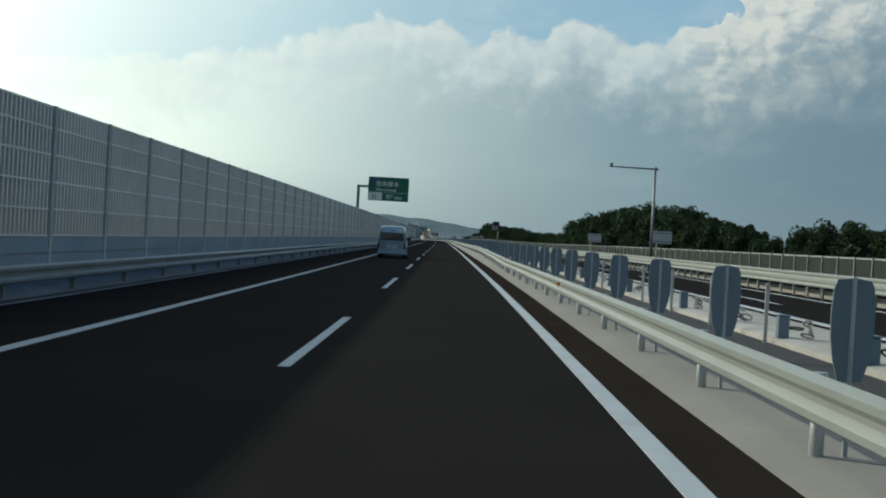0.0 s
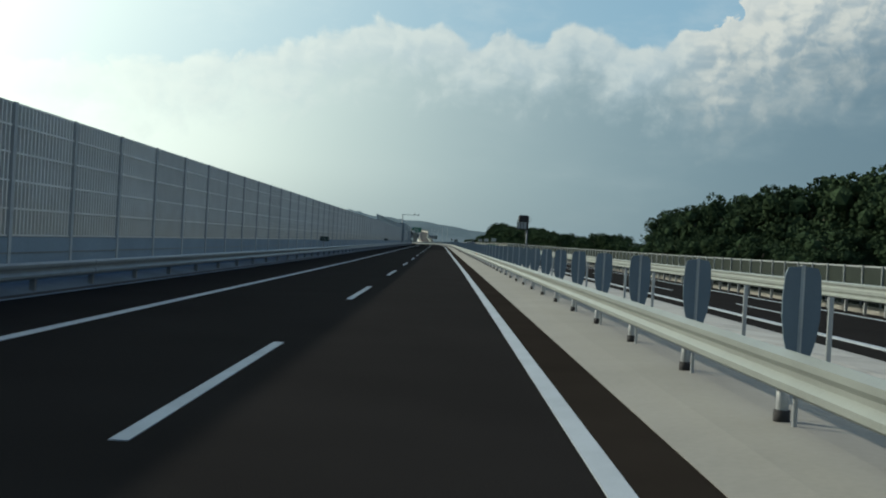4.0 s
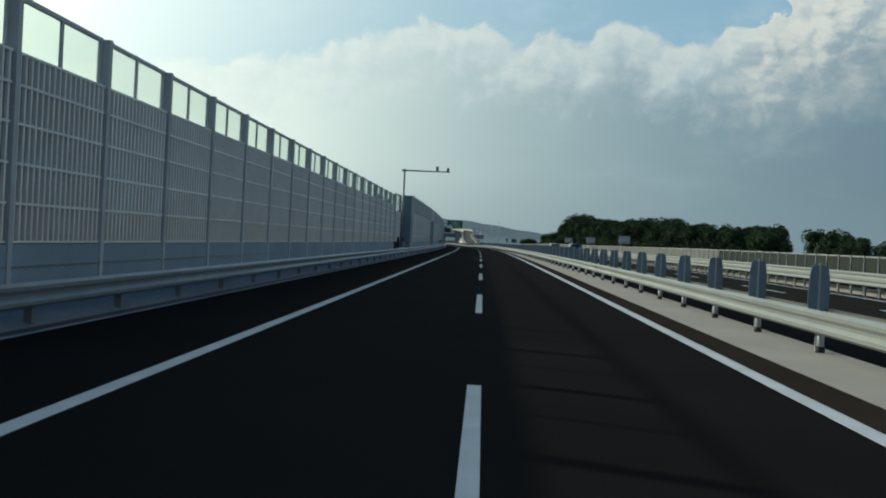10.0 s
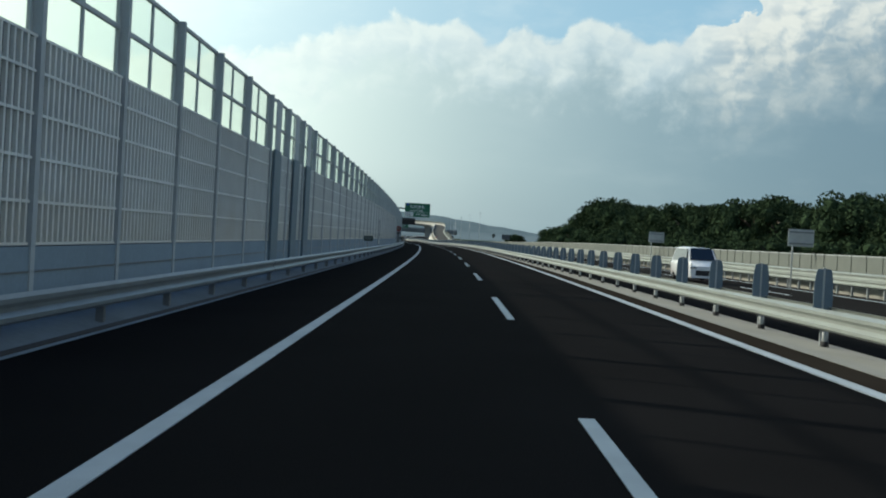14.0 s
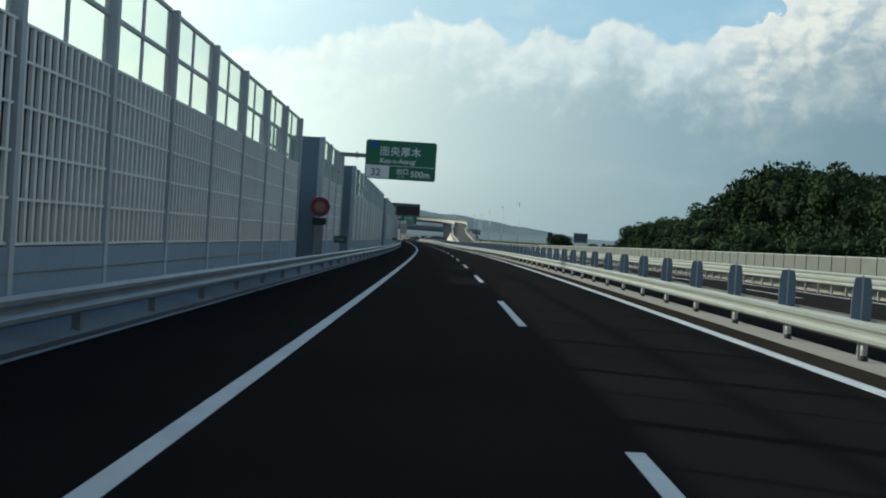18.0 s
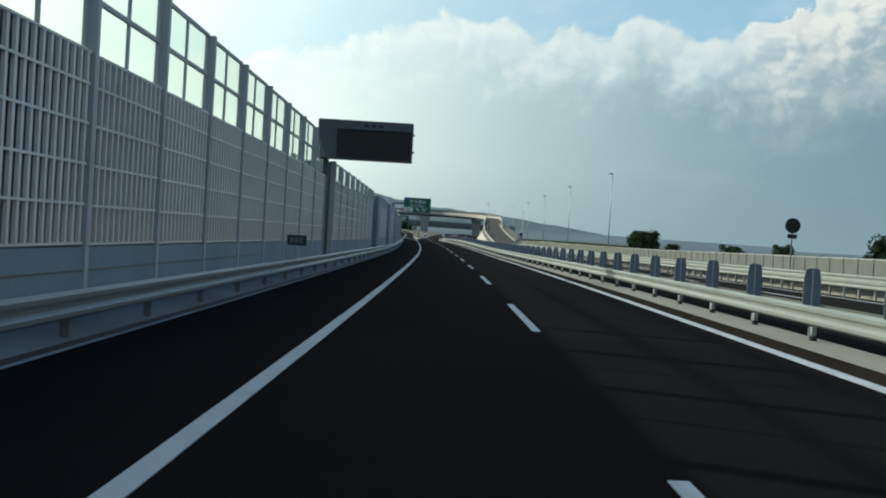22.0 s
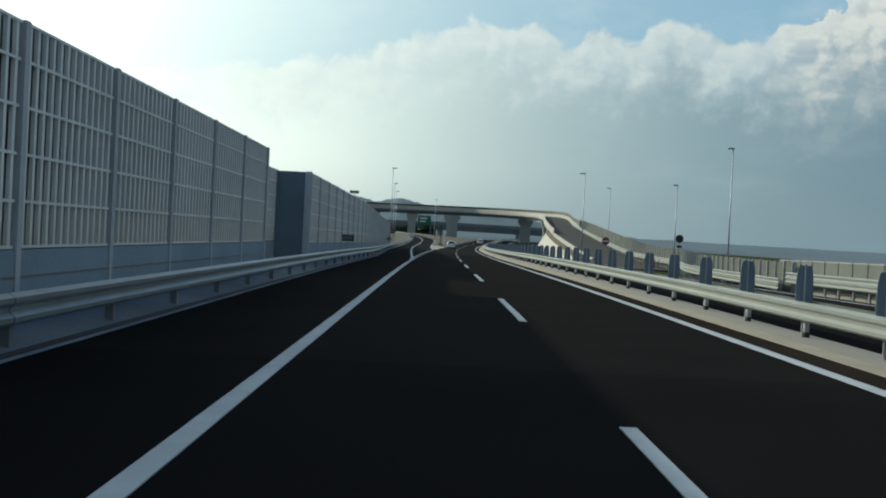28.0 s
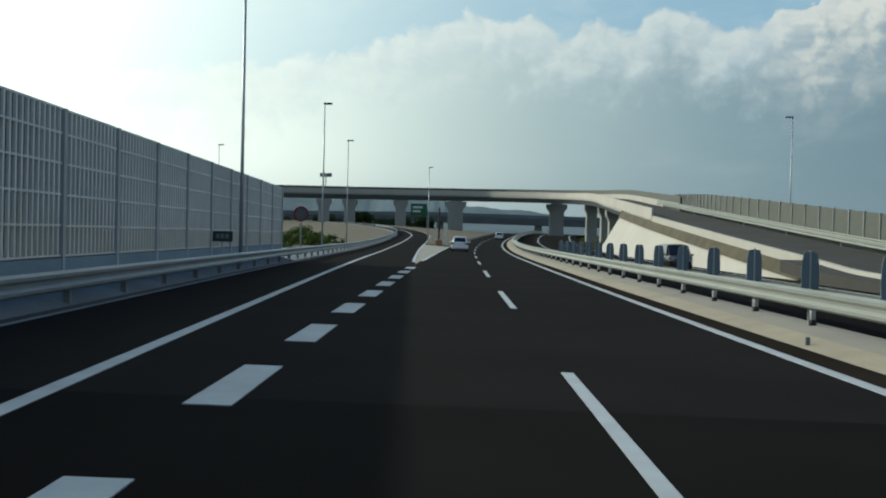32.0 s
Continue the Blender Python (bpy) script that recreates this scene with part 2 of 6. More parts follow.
# ---- materials ----
def material(name, colour, rough=0.6, metal=0.0, vary=0.15, scale=3.0, fine=40.0, bump=0.15, spread=0.0, coat=0.0, sheen=0.4, low_light=None):
    """A painted, cast or rolled surface: stains at one scale, grain at another, bump from the grain.
    spread: how far pieces differ; the last argument paints in low light: its colour, strongest low down, and the height
    at which it ends."""
    m = bpy.data.materials.new(name)
    m.use_nodes = True
    nodes, links = m.node_tree.nodes, m.node_tree.links
    b = nodes["Principled BSDF"]
    b.inputs["Roughness"].default_value, b.inputs["Metallic"].default_value = rough, metal
    b.inputs["Coat Weight"].default_value = coat
    b.inputs["Specular IOR Level"].default_value = sheen
    where = nodes.new("ShaderNodeTexCoord")
    place = nodes.new("ShaderNodeVectorMath")
    place.operation = "ADD"
    own = nodes.new("ShaderNodeObjectInfo")
    links.new(where.outputs["Object"], place.inputs[0])
    shift = nodes.new("ShaderNodeMath")
    shift.operation = "MULTIPLY"
    links.new(own.outputs["Random"], shift.inputs[0])
    shift.inputs[1].default_value = 37.0
    links.new(shift.outputs[0], place.inputs[1])
    stain, grain = nodes.new("ShaderNodeTexNoise"), nodes.new("ShaderNodeTexNoise")
    for n, sc, det in ((stain, scale, 4), (grain, fine, 3)):
        links.new(place.outputs[0], n.inputs["Vector"])
        n.inputs["Scale"].default_value, n.inputs["Detail"].default_value = sc, det
    total = nodes.new("ShaderNodeMath")
    total.operation = "MULTIPLY_ADD"
    links.new(grain.outputs["Fac"], total.inputs[0])
    total.inputs[1].default_value = 0.5
    links.new(stain.outputs["Fac"], total.inputs[2])
    level = nodes.new("ShaderNodeMapRange")
    links.new(total.outputs[0], level.inputs[0])
    level.inputs[1].default_value, level.inputs[2].default_value = 0.45, 1.05
    level.inputs[3].default_value, level.inputs[4].default_value = 1 - vary, 1 + vary
    value = level.outputs[0]
    if spread:
        more = nodes.new("ShaderNodeMapRange")
        links.new(own.outputs["Random"], more.inputs[0])
        more.inputs[3].default_value, more.inputs[4].default_value = 1 - spread, 1 + spread
        times = nodes.new("ShaderNodeMath")
        times.operation = "MULTIPLY"
        links.new(value, times.inputs[0])
        links.new(more.outputs[0], times.inputs[1])
        value = times.outputs[0]
    tint = nodes.new("ShaderNodeVectorMath")
    tint.operation = "SCALE"
    tint.inputs[0].default_value = colour
    links.new(value, tint.inputs["Scale"])
    shade = tint.outputs[0]
    # paints light on the lower part: the colour fades to a given tone downwards
    if low_light:
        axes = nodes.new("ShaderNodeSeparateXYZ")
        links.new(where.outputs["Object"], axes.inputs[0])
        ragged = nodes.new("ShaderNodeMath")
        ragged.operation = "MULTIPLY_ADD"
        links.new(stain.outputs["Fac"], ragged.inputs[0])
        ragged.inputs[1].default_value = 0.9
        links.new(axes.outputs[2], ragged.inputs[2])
        low_fade = nodes.new("ShaderNodeMapRange")
        links.new(ragged.outputs[0], low_fade.inputs[0])
        low_fade.inputs[1].default_value, low_fade.inputs[2].default_value = low_light[1] + 0.3, 1.6
        low_fade.inputs[3].default_value, low_fade.inputs[4].default_value = 0.0, 0.85
        toned = nodes.new("ShaderNodeMix")
        toned.data_type = "RGBA"
        links.new(low_fade.outputs[0], toned.inputs[0])
        links.new(shade, toned.inputs[6])
        toned.inputs[7].default_value = (*low_light[0], 1)
        shade = toned.outputs[2]
    links.new(shade, b.inputs["Base Color"])
    if bump:
        bm = nodes.new("ShaderNodeBump")
        bm.inputs["Strength"].default_value, bm.inputs["Distance"].default_value = bump, 0.01
        links.new(grain.outputs["Fac"], bm.inputs["Height"])
        links.new(bm.outputs[0], b.inputs["Normal"])
    return m


def glass(name, colour, alpha, rough=0.05):
    m = bpy.data.materials.new(name)
    m.use_nodes = True
    nodes, links = m.node_tree.nodes, m.node_tree.links
    b = nodes["Principled BSDF"]
    b.inputs["Base Color"].default_value = (*colour, 1)
    b.inputs["Roughness"].default_value = rough
    see = nodes.new("ShaderNodeBsdfTransparent")
    see.inputs[0].default_value = (*colour, 1)
    mix = nodes.new("ShaderNodeMixShader")
    mix.inputs[0].default_value = alpha
    links.new(see.outputs[0], mix.inputs[1])
    links.new(b.outputs[0], mix.inputs[2])
    links.new(mix.outputs[0], nodes["Material Output"].inputs[0])
    return m


# Tones tuned stretch by stretch to the road's darkness, well below real asphalt.
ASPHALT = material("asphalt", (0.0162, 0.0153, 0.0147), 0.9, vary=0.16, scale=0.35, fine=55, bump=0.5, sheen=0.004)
ASPHALT_DARKEST = material("darkest_asphalt", (0.0090, 0.0089, 0.0092), 0.9, vary=0.18, scale=0.3, fine=55, bump=0.5, sheen=0.003)
ASPHALT_DARKER = material("darker_asphalt", (0.0114, 0.0107, 0.0104), 0.9, vary=0.18, scale=0.3, fine=55, bump=0.5, sheen=0.004)
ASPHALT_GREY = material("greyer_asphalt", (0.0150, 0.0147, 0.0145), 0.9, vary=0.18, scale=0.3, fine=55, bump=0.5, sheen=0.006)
BROWN = material("worn_shoulder_asphalt", (0.023, 0.0195, 0.016), 0.95, vary=0.18, scale=0.6, fine=60, bump=0.5, sheen=0.0)
PAINT = material("white_road_paint", (0.32, 0.365, 0.39), 0.8, vary=0.16, scale=1.5, fine=70, bump=0.2)
CONCRETE = material("pale_concrete", (0.228, 0.222, 0.190), 0.9, vary=0.12, scale=0.5, fine=14, bump=0.2)
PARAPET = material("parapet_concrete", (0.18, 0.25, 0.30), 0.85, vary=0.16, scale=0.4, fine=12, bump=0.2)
ZINC = material("galvanised_steel", (0.36, 0.385, 0.385), 0.45, 0.6, vary=0.14, scale=2.0, fine=30, bump=0.05, spread=0.05)
# Galvanised steel again, with the near rail's shade put into the colour.
NEAR_RAIL = material("shaded_galvanised_steel", (0.19, 0.23, 0.25), 0.38, 0.5, vary=0.16, scale=1.5, fine=30, bump=0.05)
WHITE_RAIL = material("cream_painted_rail", (0.25, 0.275, 0.25), 0.42, 0.25, vary=0.10, scale=1.2, fine=25, bump=0.05)
POST = material("grey_steel_post", (0.33, 0.38, 0.40), 0.55, 0.1, vary=0.1, scale=2, fine=30, bump=0.05, spread=0.06)
# Light on the lower rows is put into these two colours, fading to beige.
SLAT = material("pale_aluminium_slat", (0.62, 0.67, 0.66), 0.55, 0.0, vary=0.08, scale=1.0, fine=20, bump=0.0, spread=0.06, low_light=((0.56, 0.56, 0.50), 2.5))
BACKING = material("barrier_backing", (0.016, 0.024, 0.030), 0.8, vary=0.2, scale=1.5, fine=20, bump=0.0, low_light=((0.29, 0.305, 0.285), 2.6))
BOX = material("blue_grey_steel_panel", (0.10, 0.155, 0.19), 0.55, 0.0, vary=0.1, scale=1.2, fine=20, bump=0.05)
CLEAR = glass("clear_acrylic", (0.90, 0.94, 0.90), 0.10)
VANE = material("grey_glare_vane", (0.115, 0.16, 0.19), 0.55, 0.1, vary=0.08, scale=3, fine=30, bump=0.02, spread=0.06)
RUBBER = material("black_rubber", (0.02, 0.02, 0.02), 0.8, vary=0.2, scale=5, fine=40)
FENCE = material("fence_panel", (0.031, 0.039, 0.033), 0.9, 0.0, vary=0.12, scale=1.0, fine=16, bump=0.05, spread=0.06, sheen=0.05)
FENCE_PALE = material("pale_fence_panel", (0.105, 0.118, 0.102), 0.7, 0.1, vary=0.12, scale=1.0, fine=16, bump=0.05, spread=0.06)
RAMP_ASPHALT = material("grey_asphalt", (0.055, 0.055, 0.051), 0.9, vary=0.15, scale=0.3, fine=30, bump=0.3, sheen=0.1)
PALE_SLAB = material("whitish_concrete", (0.31, 0.305, 0.275), 0.9, vary=0.22, scale=1.2, fine=10, bump=0.3, spread=0.08)
SAND = material("sandy_concrete", (0.28, 0.25, 0.185), 0.9, vary=0.16, scale=0.8, fine=12, bump=0.2)
DRY_GRASS = material("dry_grass", (0.072, 0.064, 0.040), 0.95, vary=0.4, scale=0.5, fine=8, bump=0.4)
# The haze of distance is mixed into this base colour.
FAR_WOOD = material("hazy_far_wood", (0.13, 0.17, 0.19), 1.0, vary=0.15, scale=0.01, fine=0.05, bump=0.0, sheen=0.0)
GREEN = material("green_sign_sheet", (0.004, 0.105, 0.055), 0.45, vary=0.06, scale=1, fine=20, bump=0.0)
LETTER = material("white_sign_sheet", (0.58, 0.61, 0.60), 0.45, vary=0.06, scale=1, fine=20, bump=0.0)
STEEL = material("dark_pole_steel", (0.16, 0.18, 0.19), 0.5, 0.5, vary=0.12, scale=2, fine=25, bump=0.03)
LAMPPOST = material("light_pole_steel", (0.34, 0.38, 0.40), 0.5, 0.5, vary=0.1, scale=1, fine=25, bump=0.02)
DARK = material("matt_black_panel", (0.012, 0.013, 0.014), 0.6, vary=0.2, scale=2, fine=20, bump=0.0)
GRASS = material("rough_grass", (0.042, 0.050, 0.022), 0.95, vary=0.45, scale=0.08, fine=3.0, bump=0.6, sheen=0.0)
LEAF = material("dark_leaves", (0.033, 0.052, 0.027), 1.0, vary=0.28, scale=0.3, fine=4.0, bump=0.0, spread=0.09, sheen=0.0)
LEAF_LIGHT = material("bright_leaves", (0.075, 0.105, 0.03), 1.0, vary=0.4, scale=0.6, fine=6.0, bump=0.0, spread=0.15, sheen=0.0)
RUST = material("weathered_brown_plastic", (0.20, 0.13, 0.07), 0.8, vary=0.3, scale=3.0, fine=20, bump=0.1)
BARK = material("bark", (0.09, 0.07, 0.05), 0.9, vary=0.3, scale=4, fine=30, bump=0.5)
# Blue-grey because the haze over far hills is painted in.
HILL = material("hazy_wooded_hill", (0.115, 0.155, 0.172), 1.0, vary=0.2, scale=0.004, fine=0.03, bump=0.0, sheen=0.0)
DECK = material("bridge_concrete", (0.27, 0.28, 0.265), 0.85, vary=0.12, scale=0.15, fine=4, bump=0.1)
RED = material("red_sign_sheet", (0.15, 0.010, 0.012), 0.5, vary=0.06, scale=2, fine=20, bump=0.0)
ORANGE = material("orange_reflector", (0.75, 0.25, 0.02), 0.4, vary=0.05, scale=4, fine=30, bump=0.0)

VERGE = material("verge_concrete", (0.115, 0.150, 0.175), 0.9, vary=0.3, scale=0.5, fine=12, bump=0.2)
RAMP_CONCRETE = material("new_pale_concrete", (0.37, 0.365, 0.325), 0.85, vary=0.1, scale=0.2, fine=5, bump=0.1)
VAN_PAINT = material("silver_car_paint", (0.22, 0.32, 0.40), 0.28, 0.45, vary=0.04, scale=1.0, fine=30, bump=0.0, coat=0.6)
WHITE_PAINT = material("white_car_paint", (0.66, 0.67, 0.67), 0.25, 0.0, vary=0.03, scale=1.0, fine=30, bump=0.0, coat=0.6)
BLACK_PAINT = material("black_car_paint", (0.014, 0.015, 0.017), 0.25, 0.0, vary=0.05, scale=1.0, fine=30, bump=0.0, coat=0.6)
TINT = material("tinted_glass", (0.008, 0.010, 0.012), 0.08, 0.0, vary=0.05, scale=1.0, fine=20, bump=0.0, sheen=0.6)
SIDE_GLASS = material("tinted_side_glass", (0.02, 0.024, 0.026), 0.06, 0.0, vary=0.05, scale=1.0, fine=20, bump=0.0, coat=1.0, sheen=1.0)
TAIL = material("red_tail_lens", (0.026, 0.008, 0.010), 0.2, vary=0.1, scale=6, fine=40, bump=0.0)
CHROME = material("chrome_trim", (0.6, 0.62, 0.64), 0.2, 1.0, vary=0.05, scale=4, fine=40, bump=0.0)
TYRE = material("tyre_rubber", (0.010, 0.010, 0.010), 0.95, vary=0.2, scale=6, fine=50, bump=0.3, sheen=0.08)
BLUE = material("blue_badge", (0.02, 0.05, 0.32), 0.5, vary=0.06, scale=2, fine=20, bump=0.0)
SCREEN = material("unlit_display", (0.006, 0.006, 0.006), 0.5, vary=0.2, scale=3, fine=60, bump=0.2)
SHELL = material("display_housing", (0.075, 0.09, 0.10), 0.6, 0.1, vary=0.1, scale=1, fine=20, bump=0.0)


# ---- mesh helpers ----
def mesh_ob(name, bm, mat, parent=None, label="", smooth=False):
    me = bpy.data.meshes.new(name)
    bm.to_mesh(me)
    bm.free()
    if smooth:
        for p in me.polygons:
            p.use_smooth = True
    me.materials.append(mat)
    ob = new(name, me)
    if parent is not None:
        ob.parent = parent
    return tagged(ob, label)


def part(name, bm, mat, parent, label="", smooth=False):
    return mesh_ob(name, bm, mat, parent, label, smooth)


def share(name, me, m, parent=None, label=""):
    """One more object on a mesh that already stands, at pose m under parent."""
    ob = new(name, me)
    ob.parent = parent
    ob.matrix_basis = m
    return tagged(ob, label)


def thing(name, m, label, category, group="", kind=""):
    ob = new(name)
    ob.empty_display_size = 0.2
    ob.matrix_basis = m
    return tagged(ob, label, category, group, kind)


def box(bm, x0, x1, y0, y1, z0, z1, bevel=0.0):
    made = bmesh.ops.create_cube(bm, size=1.0, matrix=Matrix.LocRotScale(((x0 + x1) / 2, (y0 + y1) / 2, (z0 + z1) / 2), None, (x1 - x0, y1 - y0, z1 - z0)))
    if bevel:
        edges = {e for v in made["verts"] for e in v.link_edges}
        bmesh.ops.bevel(bm, geom=list(edges), offset=bevel, segments=1, affect="EDGES")
    return bm


def boxes(*specs, bevel=0.0):
    bm = bmesh.new()
    for spec in specs:
        box(bm, *spec, bevel=bevel)
    return bm


def rod(bm, a, b, r0, r1=None, sides=10):
    a, b = Vector(a), Vector(b)
    m = Matrix.Translation((a + b) / 2) @ (b - a).to_track_quat("Z", "Y").to_matrix().to_4x4()
    bmesh.ops.create_cone(bm, cap_ends=True, segments=sides, radius1=r0, radius2=r0 if r1 is None else r1, depth=(b - a).length, matrix=m)
    return bm


def hoop(mid, r, thick, turn, around=14, sides=6):
    """A ring of cable, a little out of round."""
    bm, rings = bmesh.new(), []
    for q in range(around):
        a = 2 * math.pi * q / around
        reach = r * (1 + 0.16 * math.sin(2 * a + 9 * r))
        ring = []
        for k in range(sides):
            b = 2 * math.pi * k / sides
            w = reach + thick * math.cos(b)
            ring.append(bm.verts.new(mid + turn @ Vector((w * math.cos(a), w * math.sin(a), thick * math.sin(b)))))
        rings.append(ring)
    for q in range(around):
        u, v = rings[q], rings[(q + 1) % around]
        for k in range(sides):
            bm.faces.new((u[k], v[k], v[(k + 1) % sides], u[(k + 1) % sides]))
    return bm


def sweep(profile, s0, s1, gap, shift=None, closed=True, lift=None):
    """A profile of (d, z) drawn along the road from s0 to s1. shift, lift: metres by which it moves right and up at s."""
    n = max(1, math.ceil((s1 - s0) / gap - 1e-6))
    bm, rings = bmesh.new(), []
    for i in range(n + 1):
        s = s0 + (s1 - s0) * i / n
        o = shift(s) if shift else 0.0
        h = lift(s) if lift else 0.0
        rings.append([bm.verts.new(at(s, d + o, (z(s) if callable(z) else z) + h)) for d, z in profile])
    k = len(profile)
    for a, b in zip(rings, rings[1:]):
        for j in range(k if closed else k - 1):
            bm.faces.new((a[j], a[(j + 1) % k], b[(j + 1) % k], b[j]))
    if closed:
        bm.faces.new(rings[0][::-1])
        bm.faces.new(rings[-1])
    bmesh.ops.recalc_face_normals(bm, faces=bm.faces)
    return bm

# ---- ground, carriageways, markings ----
END = 1500.0


def spline(points):
    xs, ys = zip(*points)
    return lambda s: float(np.interp(s, xs, ys))


lift = spline([(-60, 0.0), (60, 0.0), (120, 0.12), (234, 0.10), (298, 0.04), (366, -0.01), (456, -0.11), (548, -0.21), (636, -0.13), (700, -0.11), (850, -0.09), (909, 0.06), (940, 0.15), (1000, 0.18), (1400, 0.1)])
rail_at = spline([(-60, 4.66), (60, 4.66), (118, 5.3), (2000, 5.3)])


def smooth_spline(points):
    """A curve through the points without corners."""
    xs, ys = (np.array(c, float) for c in zip(*points))
    slope = np.gradient(ys, xs)

    def value(s):
        s = min(max(s, xs[0]), xs[-1])
        i = min(int(np.searchsorted(xs, s, side="right")) - 1, len(xs) - 2)
        h = xs[i + 1] - xs[i]
        t = (s - xs[i]) / h
        return float(ys[i] * (1 + 2 * t) * (1 - t) ** 2 + slope[i] * h * t * (1 - t) ** 2 + ys[i + 1] * t * t * (3 - 2 * t) + slope[i + 1] * h * t * t * (t - 1))
    return value


flare = smooth_spline([(-60, 0), (500, 0), (900, 0), (932, 0), (940, 0.02), (948, 0.22), (962, 0.70), (996, 1.95), (1044, 3.8), (1100, 5.9), (1150, 7.9), (1185, 10.5), (1215, 15.5), (1240, 23.0), (1262, 33.0), (1285, 47.0), (1310, 64.0), (1400, 130.0)])
rise_of = smooth_spline([(-60, 0), (900, 0), (1040, 0.0), (1060, 0.0), (1110, 0.15), (1160, 0.6), (1220, 1.4), (1300, 2.6), (1400, 3.4)])


def climb(s):
    return max(0.0, rise_of(s)) if s > 1050 else 0.0
sink = spline([(-60, 0), (835, 0), (845, -0.08), (893, -0.10), (905, -0.19), (935, -0.27), (990, -0.36), (1900, -0.36)])


def flared(s):
    return -flare(s)


def ground():
    bm = bmesh.new()
    side = [-4200, -1500, -400, -120, -40, -16, -9, 22, 34, 60, 160, 500, 1600, 4200]
    rows = []
    for s in [-1500, -300, *range(-60, 1861, 40), 2600, 4600]:
        row = []
        t, e, n, up, _ = along(min(max(s, -60), 1880))
        extra = s - min(max(s, -60), 1880)
        for d in side:
            near = max(0.0, 1 - max(0, abs(d) - 22) / 140)
            z = (up - 0.75) * near - 3.0 * (1 - near)
            if s > 1250:
                z = min(z, up - 1.0)
            if d < -9 and s > 930:
                z -= 0.3
            row.append(bm.verts.new((e + extra * math.sin(t) + d * math.cos(t), n + extra * math.cos(t) - d * math.sin(t), z)))
        rows.append(row)
    for a, b in zip(rows, rows[1:]):
        for j in range(len(side) - 1):
            bm.faces.new((a[j], a[j + 1], b[j + 1], b[j]))
    tagged(mesh_ob("ground", bm, GRASS), "rough green and dry grass beside the expressway", "ground", kind="structure")


kerb_out = spline([(-60, 0.6), (78, 0.6), (104, 0.1), (140, 0.0), (320, -0.1)])


def carriageways():
    for name, s0, s1, mat in (("road", -58, 312, ASPHALT), ("road_newer", 312, 872, ASPHALT_DARKEST), ("road_newest", 872, 985, ASPHALT_DARKER), ("road_far", 985, END, ASPHALT_GREY)):
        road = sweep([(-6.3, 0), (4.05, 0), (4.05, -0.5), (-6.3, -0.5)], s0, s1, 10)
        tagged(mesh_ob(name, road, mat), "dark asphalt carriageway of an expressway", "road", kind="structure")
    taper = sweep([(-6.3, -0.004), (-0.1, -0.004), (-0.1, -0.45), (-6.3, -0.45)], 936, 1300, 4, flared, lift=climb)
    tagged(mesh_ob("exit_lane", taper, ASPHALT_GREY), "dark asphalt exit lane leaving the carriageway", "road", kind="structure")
    edge = sweep([(3.66, 0.006), (4.27, 0.010), (4.27, -0.4), (3.66, -0.4)], -58, END, 8)
    tagged(mesh_ob("shoulder", edge, BROWN), "brownish asphalt margin strip along the median", "road", kind="structure")
    for name, s0, s1, d1 in (("median", -58, 320, 8.9), ("median_strip", 320, END, 5.75)):
        median = sweep([(4.25, 0.015), (4.8, lambda s: lift(s) * 0.6 + 0.01), (5.5, lambda s: lift(s)), (d1, lambda s: lift(s) * (1.0 if d1 < 6 else 0.7)), (d1, -0.6), (4.25, -0.5)], s0, s1, 8)
        tagged(mesh_ob(name, median, CONCRETE), "pale bare concrete strip between the carriageways", "median", kind="structure")
    sand = sweep([(4.26, 0.022), (4.8, lambda s: lift(s) * 0.6 + 0.016), (4.8, -0.2), (4.26, -0.2)], 846, END, 8)
    tagged(mesh_ob("median_edge", sand, SAND), "sandy beige concrete gutter edge of the median", "median", kind="structure")
    drain = sweep([(6.78, lambda s: lift(s) * 0.89 + 0.014), (7.42, lambda s: lift(s) * 0.84 + 0.014), (7.42, -0.3), (6.78, -0.3)], -58, 320, 8)
    tagged(mesh_ob("median_drain", drain, RUBBER), "dark drain channel along the median", "median", kind="structure")
    for s0 in range(-56, 318, 6):
        slab = sweep([(7.43, lambda s: lift(s) * 0.84 + 0.10), (7.7, lambda s: lift(s) * 0.8 + 0.13), (8.5, lambda s: lift(s) * 0.72 + 0.09), (8.5, -0.3), (7.43, -0.3)], s0, s0 + 5.96, 6)
        tagged(mesh_ob("median_slab", slab, PALE_SLAB), "whitish concrete slab on the far side of the median", "median", "median slabs", "structure")
        slab = sweep([(8.54, lambda s: lift(s) * 0.72 + 0.08), (9.0 + kerb_out(s0), lambda s: lift(s) * 0.6 + 0.04), (9.0 + kerb_out(s0), -0.3), (8.54, -0.3)], s0, s0 + 5.96, 6)
        tagged(mesh_ob("median_kerb", slab, PALE_SLAB), "whitish kerb slab edging the opposite carriageway", "median", "median kerb slabs", "structure")
    bed = sweep([(5.7, lambda s: lift(s) - 0.10), (8.9, lambda s: lift(s) * 0.6 - 0.12), (8.9, -0.6), (5.7, -0.6)], 320, END, 8)
    tagged(mesh_ob("median_bed", bed, ASPHALT_DARKEST), "near-black bed behind the median rail", "median", kind="structure")
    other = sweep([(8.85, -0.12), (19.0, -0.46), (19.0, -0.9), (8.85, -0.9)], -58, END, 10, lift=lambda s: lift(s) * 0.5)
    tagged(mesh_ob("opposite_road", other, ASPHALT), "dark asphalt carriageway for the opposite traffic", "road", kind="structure")


